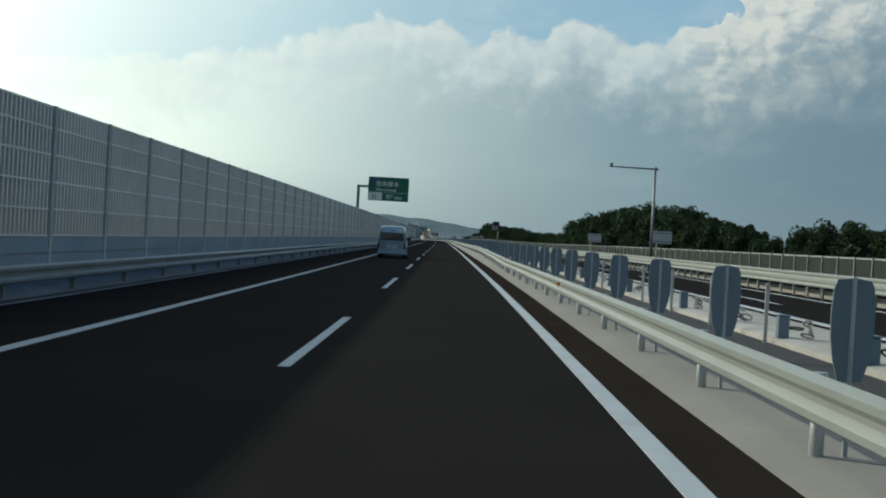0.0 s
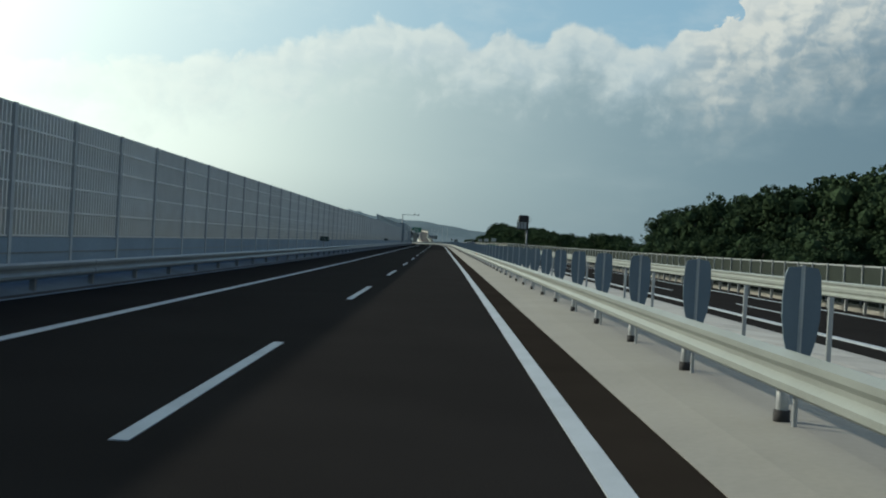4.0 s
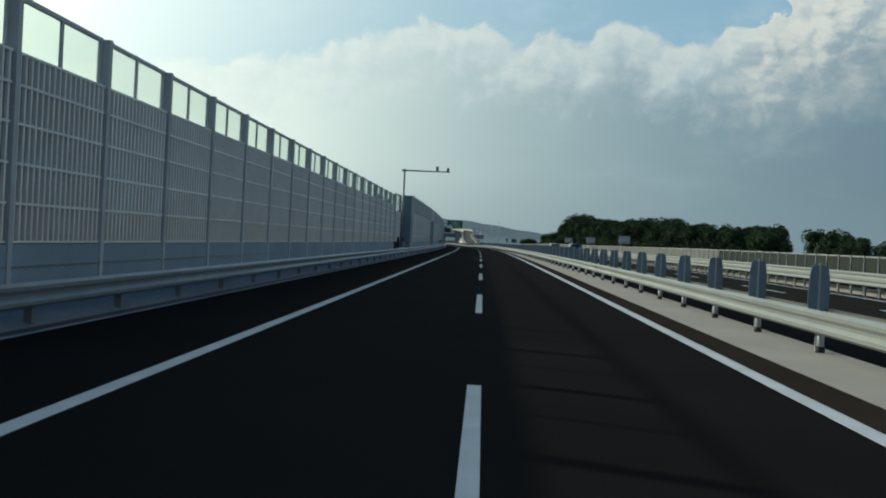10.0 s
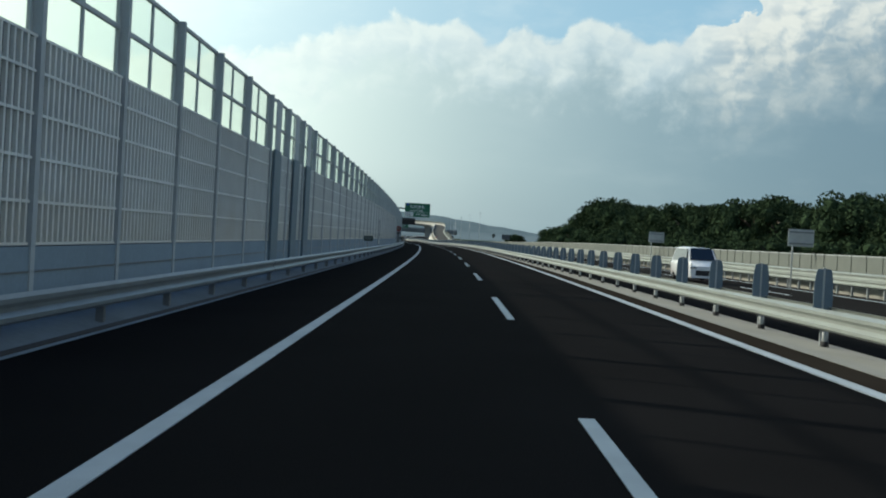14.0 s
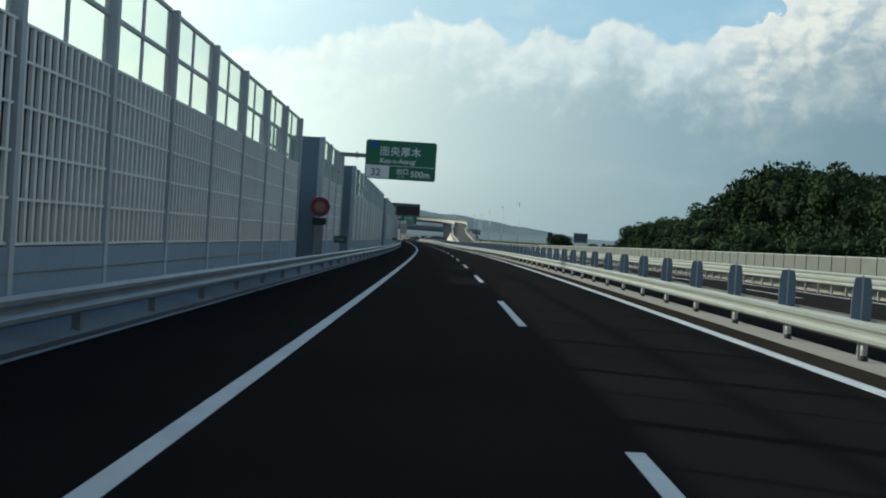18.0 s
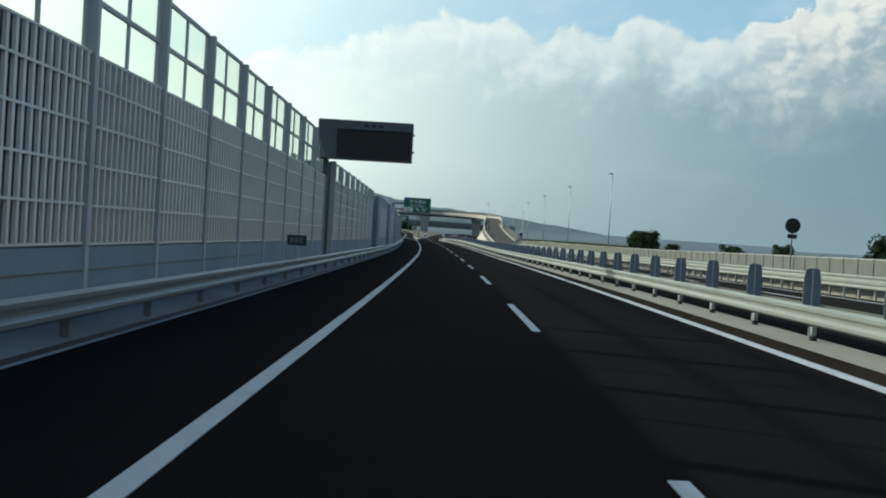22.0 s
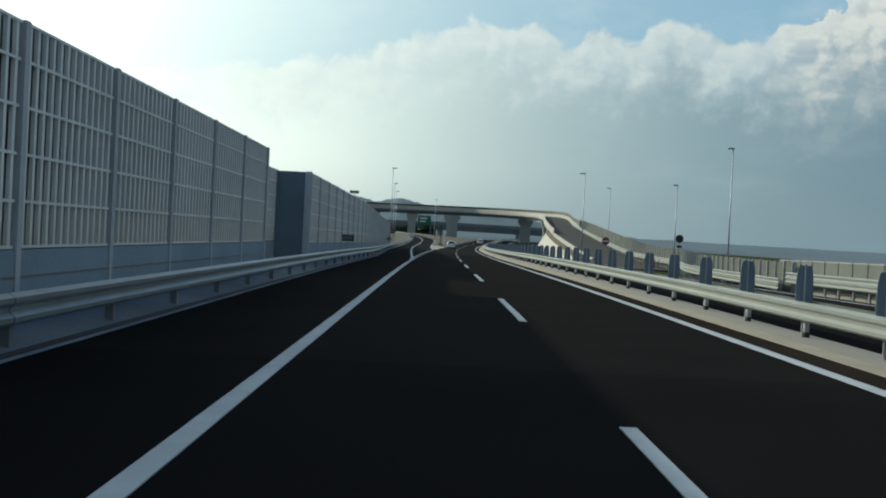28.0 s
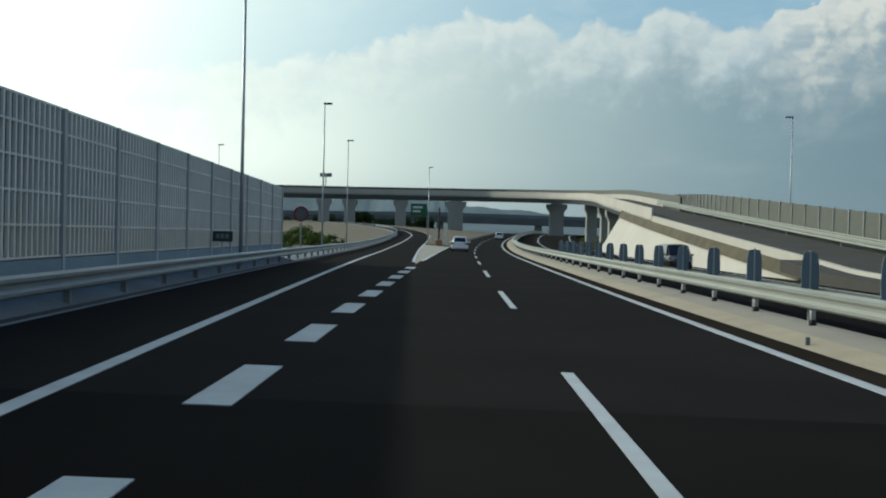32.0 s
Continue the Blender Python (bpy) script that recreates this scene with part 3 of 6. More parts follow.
def line(name, d, w, s0, s1, label, z=0.006, shift=None, up=None):
    bm = sweep([(d - w / 2, z), (d + w / 2, z), (d + w / 2, z - 0.03), (d - w / 2, z - 0.03)], s0, s1, 6, shift, lift=up)
    return tagged(mesh_ob(name, bm, PAINT), label, "road marking", kind="structure")


def markings():
    line("edge_line_left", -3.52, 0.2, -58, 938, "solid white edge line on asphalt", 0.008)
    line("exit_line_right", -0.25, 0.2, 1040, 1290, "solid white line on the inner side of the exit lane", 0.012, flared, climb)
    line("edge_line_gore", -3.52, 0.2, 1044, END, "solid white edge line past the exit", 0.009)
    line("edge_line_exit", -3.62, 0.2, 938, 1290, "solid white edge line of the exit lane", 0.008, flared, climb)
    line("edge_line_right", 3.55, 0.2, -58, END, "solid white edge line along the median", 0.012)
    half = lambda s: lift(s) * 0.5
    inward = spline([(-60, 1.1), (140, 1.1), (330, 0.0), (2000, 0.0)])
    line("opposite_line_inner", 10.0, 0.2, -58, END, "solid white edge line of the opposite carriageway", -0.145, inward, half)
    line("opposite_line_outer", 17.2, 0.2, -58, END, "solid white outer edge line of the opposite carriageway", -0.39, None, half)
    for i in range(-2, 66):
        s = 20.0 * i
        bm = sweep([(-0.075, 0.007), (0.075, 0.007), (0.075, -0.03), (-0.075, -0.03)], s, s + 8, 4)
        tagged(mesh_ob("lane_dash", bm, PAINT), "white lane dash on dark asphalt", "road marking", "lane dashes", "structure")
    for i in range(0, 58):
        s = 20.0 * i + 6
        bm = sweep([(13.52, -0.265), (13.67, -0.27), (13.67, -0.30), (13.52, -0.30)], s, s + 8, 8, lift=half)
        tagged(mesh_ob("lane_dash", bm, PAINT), "white lane dash on the opposite carriageway", "road marking", "opposite lane dashes", "structure")
    # broad short dashes where the exit lane leaves
    for i in range(16):
        s = 936.5 + 6.0 * i
        bm = sweep([(-3.78, 0.009), (-3.34, 0.009), (-3.34, -0.03), (-3.78, -0.03)], s, s + 3.0, 3)
        tagged(mesh_ob("exit_dash", bm, PAINT), "broad short white dash at the exit lane", "road marking", "exit dashes", "structure")


ground()
carriageways()
markings()

# ---- noise barrier along the near side ----
WALL = -7.15
BAY = 4.0
ROWS = (1.26, 1.85, 2.46, 3.07, 3.66, 4.14)


def wall_at(s):
    return WALL - flare(s)


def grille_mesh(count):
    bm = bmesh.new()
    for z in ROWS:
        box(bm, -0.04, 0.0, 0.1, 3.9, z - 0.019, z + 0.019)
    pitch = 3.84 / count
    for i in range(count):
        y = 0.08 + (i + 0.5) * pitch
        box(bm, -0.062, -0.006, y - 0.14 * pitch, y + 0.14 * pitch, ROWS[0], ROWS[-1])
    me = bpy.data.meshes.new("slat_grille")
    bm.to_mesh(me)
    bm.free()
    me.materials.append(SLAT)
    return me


def simple_mesh(name, mat, *specs, bevel=0.0):
    bm = boxes(*specs, bevel=bevel)
    me = bpy.data.meshes.new(name)
    bm.to_mesh(me)
    bm.free()
    me.materials.append(mat)
    return me


GRILLES = grille_mesh(17), grille_mesh(13)
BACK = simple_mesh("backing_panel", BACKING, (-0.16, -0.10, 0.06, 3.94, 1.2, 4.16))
FRAME = simple_mesh("pane_frame", POST, (-0.15, -0.09, 0.08, 3.92, 0.80, 0.88), (-0.145, -0.095, 1.96, 2.04, 0.0, 0.8), (-0.145, -0.095, 0.10, 0.15, 0.0, 0.8), (-0.145, -0.095, 3.85, 3.90, 0.0, 0.8))
PANE = simple_mesh("pane", CLEAR, (-0.125, -0.115, 0.15, 1.96, 0.0, 0.8))


def post_mesh(top):
    """A rolled H-section, its flanges along the road."""
    half = [(-0.19, 0.08), (0.045, 0.08), (0.045, -0.08), (-0.19, -0.08), (-0.19, -0.066), (-0.05, -0.066), (-0.05, 0.066), (-0.19, 0.066)]
    bm = bmesh.new()
    low, high = ([bm.verts.new((x, y, z)) for x, y in half] for z in (0.35, top))
    bm.faces.new(low)
    bm.faces.new(high[::-1])
    for j in range(len(half)):
        k = (j + 1) % len(half)
        bm.faces.new((low[j], high[j], high[k], low[k]))
    bmesh.ops.recalc_face_normals(bm, faces=bm.faces)
    me = bpy.data.meshes.new("post")
    bm.to_mesh(me)
    bm.free()
    me.materials.append(POST)
    return me


POSTS = {}


def barrier(s0, s1, clear, d_of=wall_at, lead=True, last=True):
    """A run of noise barrier between two recesses, with 0, 1 or 2 rows of clear panes on top.
    lead, last: whether its first and last posts are its own or a neighbour's."""
    words = ("pale slatted aluminium noise barrier between steel posts", "slatted aluminium noise barrier with one row of clear panes", "slatted aluminium noise barrier with two rows of clear panes")
    root = thing("noise_barrier", Matrix.Identity(4), words[clear], "noise barrier", "noise barrier runs")
    top = 4.16 + 0.87 * clear
    if top not in POSTS:
        POSTS[top] = post_mesh(top)
    n = max(1, round((s1 - s0) / BAY))
    for i in range(n + 1):
        s = s0 + (s1 - s0) * i / n
        if (lead or i > 0) and (last or i < n):
            share("post", POSTS[top], put(s, d_of(s), sink(s)), root)
        if i == n:
            break
        s2 = s0 + (s1 - s0) * (i + 1) / n
        a, b = at(s, d_of(s), sink(s)), at(s2, d_of(s2), sink(s2))
        run = b - a
        m = Matrix.Translation(a) @ Matrix.Rotation(-math.atan2(run.x, run.y), 4, "Z") @ Matrix.Diagonal((1, run.length / BAY, 1, 1))
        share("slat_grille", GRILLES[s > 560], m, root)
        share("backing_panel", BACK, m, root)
        for row in range(clear):
            lifted = m @ Matrix.Translation((0, 0, 4.17 + 0.87 * row))
            frame_part = share("pane_frame", FRAME, lifted, root)
            for k in range(2):
                p = share("pane", PANE, Matrix.Translation((0, 1.9 * k, 0)), frame_part)
                p.visible_shadow = False
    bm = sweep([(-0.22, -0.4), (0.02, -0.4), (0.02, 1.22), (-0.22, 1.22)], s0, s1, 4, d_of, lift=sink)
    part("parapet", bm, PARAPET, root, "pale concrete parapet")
    # slightly raised dark strip that stands for the joint in the parapet
    bm = sweep([(0.015, 0.86), (0.035, 0.86), (0.035, 0.885), (0.015, 0.885)], s0, s1, 8, d_of, lift=sink)
    part("conduit", bm, STEEL, root, "thin dark joint line along the parapet")
    return root


def sloped_top(root, s, z0, z1, glazed, d=WALL):
    """The upper part of a bay whose top runs from z0 to z1, over slats that end at 4.16 m."""
    m = put(s, d, sink(s))

    def prism(name, mat, x0, x1, pts):
        bm = bmesh.new()
        a, b = ([bm.verts.new((x, y, z)) for y, z in pts] for x in (x0, x1))
        bm.faces.new(a)
        bm.faces.new(b[::-1])
        for j in range(len(pts)):
            k = (j + 1) % len(pts)
            bm.faces.new((a[j], b[j], b[k], a[k]))
        bmesh.ops.recalc_face_normals(bm, faces=bm.faces)
        ob = part(name, bm, mat, root)
        ob.matrix_basis = m
        return ob

    def level(y):
        return z0 + (z1 - z0) * y / BAY

    prism("sloping_rail", POST, -0.15, -0.08, [(0.06, level(0) - 0.07), (3.94, level(3.94) - 0.07), (3.94, level(3.94)), (0.06, level(0))])
    if glazed:
        for y0, y1 in ((0.15, 1.96), (2.05, 3.88)):
            pane = prism("pane", CLEAR, -0.125, -0.115, [(y0, 4.2), (y1, 4.2), (y1, level(y1) - 0.07), (y0, level(y0) - 0.07)])
            pane.visible_shadow = False
        prism("mullion", POST, -0.145, -0.095, [(1.97, 4.18), (2.04, 4.18), (2.04, level(2.04) - 0.07), (1.97, level(1.97) - 0.07)])
    else:
        prism("backing_panel", BACKING, -0.16, -0.10, [(0.1, 4.17), (3.9, 4.165), (0.1, level(0) - 0.08)])
        for k in range(12):
            y = 0.22 + 0.29 * k
            prism("slat", SLAT, -0.085, -0.006, [(y, 4.17), (y + 0.09, 4.17), (y + 0.09, max(4.18, level(y + 0.09) - 0.07)), (y, max(4.18, level(y) - 0.07))])


def recess(s0, s1, clear):
    """The barrier steps back behind a pole, and a steel return closes the step."""
    deep = lambda s: WALL - 1.35
    if s1 - s0 > 20:
        barrier(s0 - 0.3, s0 + 10.7, clear, deep)
        rising = barrier(s0 + 10.7, s0 + 18.7, 0, deep, lead=False, last=False)
        sloped_top(rising, s0 + 10.7, 5.03, 5.47, True, WALL - 1.35)
        sloped_top(rising, s0 + 14.7, 5.47, 5.90, True, WALL - 1.35)
        barrier(s0 + 18.7, s1 + 0.2, clear + 1, lambda s: WALL - 1.35 + 0.04 * (s - s0 - 18.7))
        clear += 1
    else:
        barrier(s0 - 0.3, s1 + 0.2, clear, deep)
    top = 4.16 + 0.87 * clear
    end = thing("barrier_return", put(s1, WALL, sink(s1)), "blue-grey sheet steel return closing a barrier recess", "noise barrier", "barrier returns")
    part("return_panel", boxes((-1.45, -0.16, -0.10, 0.0, 0.3, top)), BOX, end)
    part("corner_post", boxes((-0.16, 0.06, -0.14, 0.16, 0.3, top + 0.02), (0.06, 0.075, -0.05, 0.08, 0.3, top)), POST, end)


RUNS = [(-40, 296, 0), (296, 405.5, 1), (429.5, 602, 2), (610, 621, 2), (629.8, 673.5, 2), (685, 726.3, 2), (734.4, 768, 1), (780, 797, 1), (808, 826, 1), (848.4, 893, 0), (904.5, 1032.5, 0)]
RECESSES = [(405.5, 429.5, 1), (602, 610, 2), (621, 629.8, 2), (673.5, 685, 2), (730.3, 734.4, 1), (768, 780, 1), (797, 808, 1), (826, 840.4, 1), (893, 904.6, 0)]
for run in RUNS:
    made = barrier(*run, lead=run[0] != 848.4, last=run[1] != 296)
    if run[0] == 296:
        # sloping closer where the taller run begins
        bm = bmesh.new()
        shape = [(-2.0, 4.15), (-1.3, 4.50), (-0.1, 4.62), (-0.1, 4.15)]
        a, b = ([bm.verts.new((x, y, z)) for y, z in shape] for x in (-0.12, -0.04))
        bm.faces.new(a)
        bm.faces.new(b[::-1])
        for j in range(4):
            bm.faces.new((a[j], b[j], b[(j + 1) % 4], a[(j + 1) % 4]))
        bmesh.ops.recalc_face_normals(bm, faces=bm.faces)
        closer = part("end_closer", bm, BOX, made, "sloping grey end plate")
        closer.matrix_basis = put(296, WALL)
for dent in RECESSES:
    recess(*dent)

falling = barrier(726.3, 730.3, 0, lead=False)
sloped_top(falling, 726.3, 5.90, 4.98, True)
falling = barrier(840.4, 848.4, 0)
sloped_top(falling, 840.4, 5.03, 4.60, True)
sloped_top(falling, 844.4, 4.60, 4.16, False)

# ---- guard rails ----
W_BEAM = [(1.15 * x, 1.15 * z) for x, z in ((0.0, 0.16), (0.07, 0.12), (0.07, 0.07), (0.015, 0.02), (0.015, -0.02), (0.07, -0.07), (0.07, -0.12), (0.0, -0.16), (-0.012, -0.16), (0.056, -0.115), (0.056, -0.075), (0.0, -0.025), (0.0, 0.025), (0.056, 0.075), (0.056, 0.115), (-0.012, 0.16))]


def tube_mesh(name, mat, r, z0, z1, sides=10):
    bm = bmesh.new()
    rod(bm, (0, 0, z0), (0, 0, z1), r, sides=sides)
    me = bpy.data.meshes.new(name)
    bm.to_mesh(me)
    bm.free()
    for p in me.polygons:
        p.use_smooth = len(p.vertices) == 4
    me.materials.append(mat)
    return me


NEAR_POST = simple_mesh("near_post", STEEL, (-0.06, 0.06, -0.06, 0.06, -0.35, 0.62))
RAIL_POST = tube_mesh("rail_post", ZINC, 0.057, -0.35, 0.66)
FOOT = tube_mesh("rubber_foot", RUBBER, 0.075, -0.05, 0.10)
BRACKET = simple_mesh("bracket", ZINC, (-0.10, 0.0, -0.05, 0.05, -0.12, 0.12))


def guard_rail(label, group, s0, s1, d_of, face, height, mat, up, gap=4.0, foot=None, zbase=0.0):
    """W-beam rail in 40 m lengths; face: +1 turns its front to the right, -1 to the left."""
    s = s0
    while s < s1 - 1:
        e = min(s + 40, s1)
        root = thing("guard_rail", Matrix.Identity(4), label, "guard rail", group)
        prof = [(face * x, z) for x, z in W_BEAM]
        part("beam", sweep(prof, s, e, 4, d_of, lift=lambda q: up(q) + height + zbase), mat, root, smooth=False)
        if face > 0:
            lap = sweep([(x + 0.012 * face, z) for x, z in prof], e - 0.35, e - 0.05, 0.3, d_of, lift=lambda q: up(q) + height + zbase)
            part("lap_joint", lap, mat, root)
        k = 0
        while s + k * gap < e - 0.1:
            q = s + k * gap
            o = at(q, d_of(q) - face * 0.14, up(q) + zbase)
            m = Matrix.Translation(o) @ Matrix.Rotation(-along(q)[0], 4, "Z")
            p = share("post", RAIL_POST if face < 0 else NEAR_POST, m, root)
            b = share("bracket", BRACKET, Matrix.Translation((0.10 if face > 0 else 0.0, 0, height)), p)
            if foot and foot(q):
                share("rubber_foot", FOOT, Matrix.Identity(4), p)
            k += 1
        s = e


flat = lambda s: 0.0
foot_line = lambda s: -6.42 - flare(s)
set_back = spline([(408, 0.72), (413, 0.40), (419, 0.0), (430, 0.0)])
NEAR_WORDS = "galvanised W-beam guard rail in front of the parapet"
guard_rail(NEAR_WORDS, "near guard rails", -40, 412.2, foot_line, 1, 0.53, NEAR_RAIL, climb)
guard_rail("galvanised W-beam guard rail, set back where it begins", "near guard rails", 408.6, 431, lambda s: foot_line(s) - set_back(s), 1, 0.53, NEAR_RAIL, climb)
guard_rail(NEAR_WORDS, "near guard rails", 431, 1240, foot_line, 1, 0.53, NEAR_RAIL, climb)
for s0, s1 in ((-36.3, 61.8), (61.8, 97.8), (97.8, 771.8), (771.8, 1400)):
    guard_rail("cream W-beam guard rail on tubular posts along the median", "median guard rails", s0, s1, rail_at, -1, 0.50, WHITE_RAIL, lift, 4.0, lambda s: s > 96)
OUTER_POST = simple_mesh("outer_post", ZINC, (-0.05, 0.05, -0.05, 0.05, -0.9, 0.62))
# its twin on the far side of the same posts, and the doubled rail beyond the opposite carriageway
for k in range(27):
    s0 = 330 + 40 * k
    root = thing("guard_rail", Matrix.Identity(4), "cream W-beam guard rail facing the opposite carriageway", "guard rail", "opposite median rails")
    part("beam", sweep(W_BEAM, s0, s0 + 40, 4, lambda s: rail_at(s) + 0.28, lift=lambda q: lift(q) + 0.52), WHITE_RAIL, root)
for k in range(24):
    s0 = -38 + 40 * k
    root = thing("guard_rail", Matrix.Identity(4), "doubled cream W-beam guard rail on closely set posts", "guard rail", "outer guard rails")
    for h in (0.52, 0.24):
        part("beam", sweep([(-x, z) for x, z in W_BEAM], s0, s0 + 40, 8, lambda s: 18.3, lift=lambda q: lift(q) * 0.5 + h), WHITE_RAIL, root)
    for j in range(20):
        share("post", OUTER_POST, put(s0 + 2 * j, 18.45, lift(s0 + 2 * j) * 0.5), root)

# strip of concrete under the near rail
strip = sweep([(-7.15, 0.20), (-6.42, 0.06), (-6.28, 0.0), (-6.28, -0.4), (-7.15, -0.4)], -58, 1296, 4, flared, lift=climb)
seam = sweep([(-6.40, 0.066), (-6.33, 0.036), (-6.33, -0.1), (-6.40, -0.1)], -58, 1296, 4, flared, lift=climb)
tagged(mesh_ob("verge_seam", seam, RUBBER), "dark seam along the foot of the verge", "kerb", kind="structure")
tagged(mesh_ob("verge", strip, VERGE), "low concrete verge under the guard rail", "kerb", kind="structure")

# ---- glare vanes on the median ----
def vane_thing(label, outline):
    """Two bent leaves on a stem; outline: half widths and heights from the foot up."""
    root = thing("glare_vane", Matrix.Identity(4), label, "glare screen", "glare vanes")
    for side in (-1, 1):
        bm = bmesh.new()
        front = [bm.verts.new((side * x, -0.012 - 0.05 * abs(x), z)) for x, z in outline]
        back = [bm.verts.new((side * x, 0.008 - 0.05 * abs(x), z)) for x, z in outline]
        bm.faces.new(front if side > 0 else front[::-1])
        bm.faces.new(back[::-1] if side > 0 else back)
        for j in range(len(outline)):
            a, b = j, (j + 1) % len(outline)
            bm.faces.new((front[a], back[a], back[b], front[b]))
        bmesh.ops.recalc_face_normals(bm, faces=bm.faces)
        part("leaf", bm, VANE, root)
    bm = bmesh.new()
    rod(bm, (0, 0, -0.4), (0, 0, 1.41), 0.024, sides=8)
    part("stem", bm, ZINC, root)
    bm = boxes((-0.045, 0.045, 0.0, 0.05, 0.70, 0.75), (-0.045, 0.045, 0.0, 0.05, 1.24, 1.29))
    part("clamp", bm, ZINC, root)
    return root


# barrel-shaped ones on the first stretch, tapered ones after it; three stretches are set out afresh
BARREL = ("grey barrel-shaped glare vane on a slim post", [(0.012, 0.59), (0.095, 0.60), (0.14, 0.76), (0.165, 0.94), (0.170, 1.12), (0.156, 1.32), (0.13, 1.385), (0.012, 1.40)])
TAPERED = ("blue-grey tapered glare vane with cut corners on a slim post", [(0.012, 0.58), (0.150, 0.585), (0.168, 0.68), (0.172, 0.98), (0.160, 1.20), (0.135, 1.34), (0.118, 1.375), (0.012, 1.385)])
for style, first, last in ((BARREL, -32.3, 60), (BARREL, 65.5, 330), (TAPERED, 334.1, 770.3), (TAPERED, 772.1, 1052)):
    model = None
    for k in range(int((last - first) / 4) + 1):
        s = first + 4.0 * k
        m = put(s, rail_at(s) + (0.36 if s < 100 else 0.16), lift(s))
        if model is None:
            model = vane_thing(*style)
            model.matrix_basis = m
        else:
            copy_thing(model, m)

# ---- outer fence ----
PALE_POST = simple_mesh("pale_fence_post", FENCE_PALE, (-0.03, 0.03, -0.03, 0.03, -0.12, 1.47))
FENCE_POST = simple_mesh("fence_post", ZINC, (-0.03, 0.03, -0.03, 0.03, -0.12, 1.48))


def fence(s0, s1):
    root = thing("roadside_fence", Matrix.Identity(4), "dark olive panel fence with slim pale posts on a concrete kerb" if s0 < 400 else "grey-beige panel fence with slim pale posts on a concrete kerb", "fence", "fence lengths")
    part("kerb", sweep([(18.95, -0.9), (19.2, -0.9), (19.2, -0.12), (18.95, -0.12)], s0, s1, 8), CONCRETE, root, "concrete kerb")
    part("top_rail", sweep([(19.05, 1.40), (19.11, 1.40), (19.11, 1.46), (19.05, 1.46)], s0, s1, 8), ZINC, root)
    for i in range(round((s1 - s0) / 8)):
        q = s0 + 8 * i
        part("panel", sweep([(19.07, -0.12), (19.10, -0.12), (19.10, 1.40), (19.07, 1.40)], q + 0.03, q + 7.97, 8), FENCE if s0 < 400 else FENCE_PALE, root)
    for i in range(round((s1 - s0) / 2)):
        share("post", FENCE_POST if s0 < 400 else PALE_POST, put(s0 + 2 * i, 19.03 if s0 < 400 else 19.065), root)


for i in range(24):
    fence(-34 + 40 * i, 6 + 40 * i)

# ---- interchange ahead: ramp, flyover, second bridge ----
def beyond(s, d, z=0.0):
    """As at(), but on the straight that carries on from 1000 m."""
    t, e, n, up, _ = along(1000)
    q = s - 1000
    return Vector((e + q * math.sin(t) + d * math.cos(t), n + q * math.cos(t) - d * math.sin(t), up + z))


def ribbon(path, profile, closed=True):
    """Sweeps a profile of (right, up) along a path of (s, d, z) points."""
    pts = [beyond(*p) for p in path]
    bm, rings = bmesh.new(), []
    for i, p in enumerate(pts):
        run = pts[min(i + 1, len(pts) - 1)] - pts[max(i - 1, 0)]
        r = Vector((run.y, -run.x, 0)).normalized()
        rings.append([bm.verts.new(p + r * x + Vector((0, 0, y))) for x, y in profile])
    k = len(profile)
    for a, b in zip(rings, rings[1:]):
        for j in range(k if closed else k - 1):
            bm.faces.new((a[j], a[(j + 1) % k], b[(j + 1) % k], b[j]))
    if closed:
        bm.faces.new(rings[0][::-1])
        bm.faces.new(rings[-1])
    bmesh.ops.recalc_face_normals(bm, faces=bm.faces)
    return bm


def curve_points(ctrl, per=12):
    """Catmull-Rom through control points."""
    out, c = [], [Vector(p) for p in ctrl]
    c = [2 * c[0] - c[1], *c, 2 * c[-1] - c[-2]]
    for i in range(1, len(c) - 2):
        for j in range(per):
            t = j / per
            out.append(tuple(0.5 * (2 * c[i] + (c[i + 1] - c[i - 1]) * t + (2 * c[i - 1] - 5 * c[i] + 4 * c[i + 1] - c[i + 2]) * t * t + (3 * c[i] - c[i - 1] - 3 * c[i + 1] + c[i + 2]) * t ** 3)))
    out.append(tuple(c[-2]))
    return out


def pier(s, d, top, wide, deep, label, flared_head=True):
    """A concrete column with a widening head and a footing, its face across the road."""
    root = thing("bridge_pier", Matrix.Translation(beyond(s, d, -1.2)) @ Matrix.Rotation(-along(1000)[0], 4, "Z"), label, "bridge pier", "flyover piers")
    h = top + 1.2
    bm = bmesh.new()
    head = wide * (0.72 if flared_head else 0.5)
    outline = [(-wide / 2, 0), (wide / 2, 0), (wide / 2, h - 2.2), (head, h - 1.1), (head, h), (-head, h), (-head, h - 1.1), (-wide / 2, h - 2.2)]
    a = [bm.verts.new((x, -deep / 2, z)) for x, z in outline]
    b = [bm.verts.new((x, deep / 2, z)) for x, z in outline]
    bm.faces.new(a)
    bm.faces.new(b[::-1])
    for j in range(len(outline)):
        bm.faces.new((a[j], b[j], b[(j + 1) % len(outline)], a[(j + 1) % len(outline)]))
    bmesh.ops.recalc_face_normals(bm, faces=bm.faces)
    bmesh.ops.bevel(bm, geom=list(bm.edges), offset=0.12, segments=1, affect="EDGES")
    part("column", bm, DECK, root)
    part("bearing", boxes((-wide * 0.4, wide * 0.4, -deep * 0.3, deep * 0.3, h, h + 0.25)), STEEL, root)


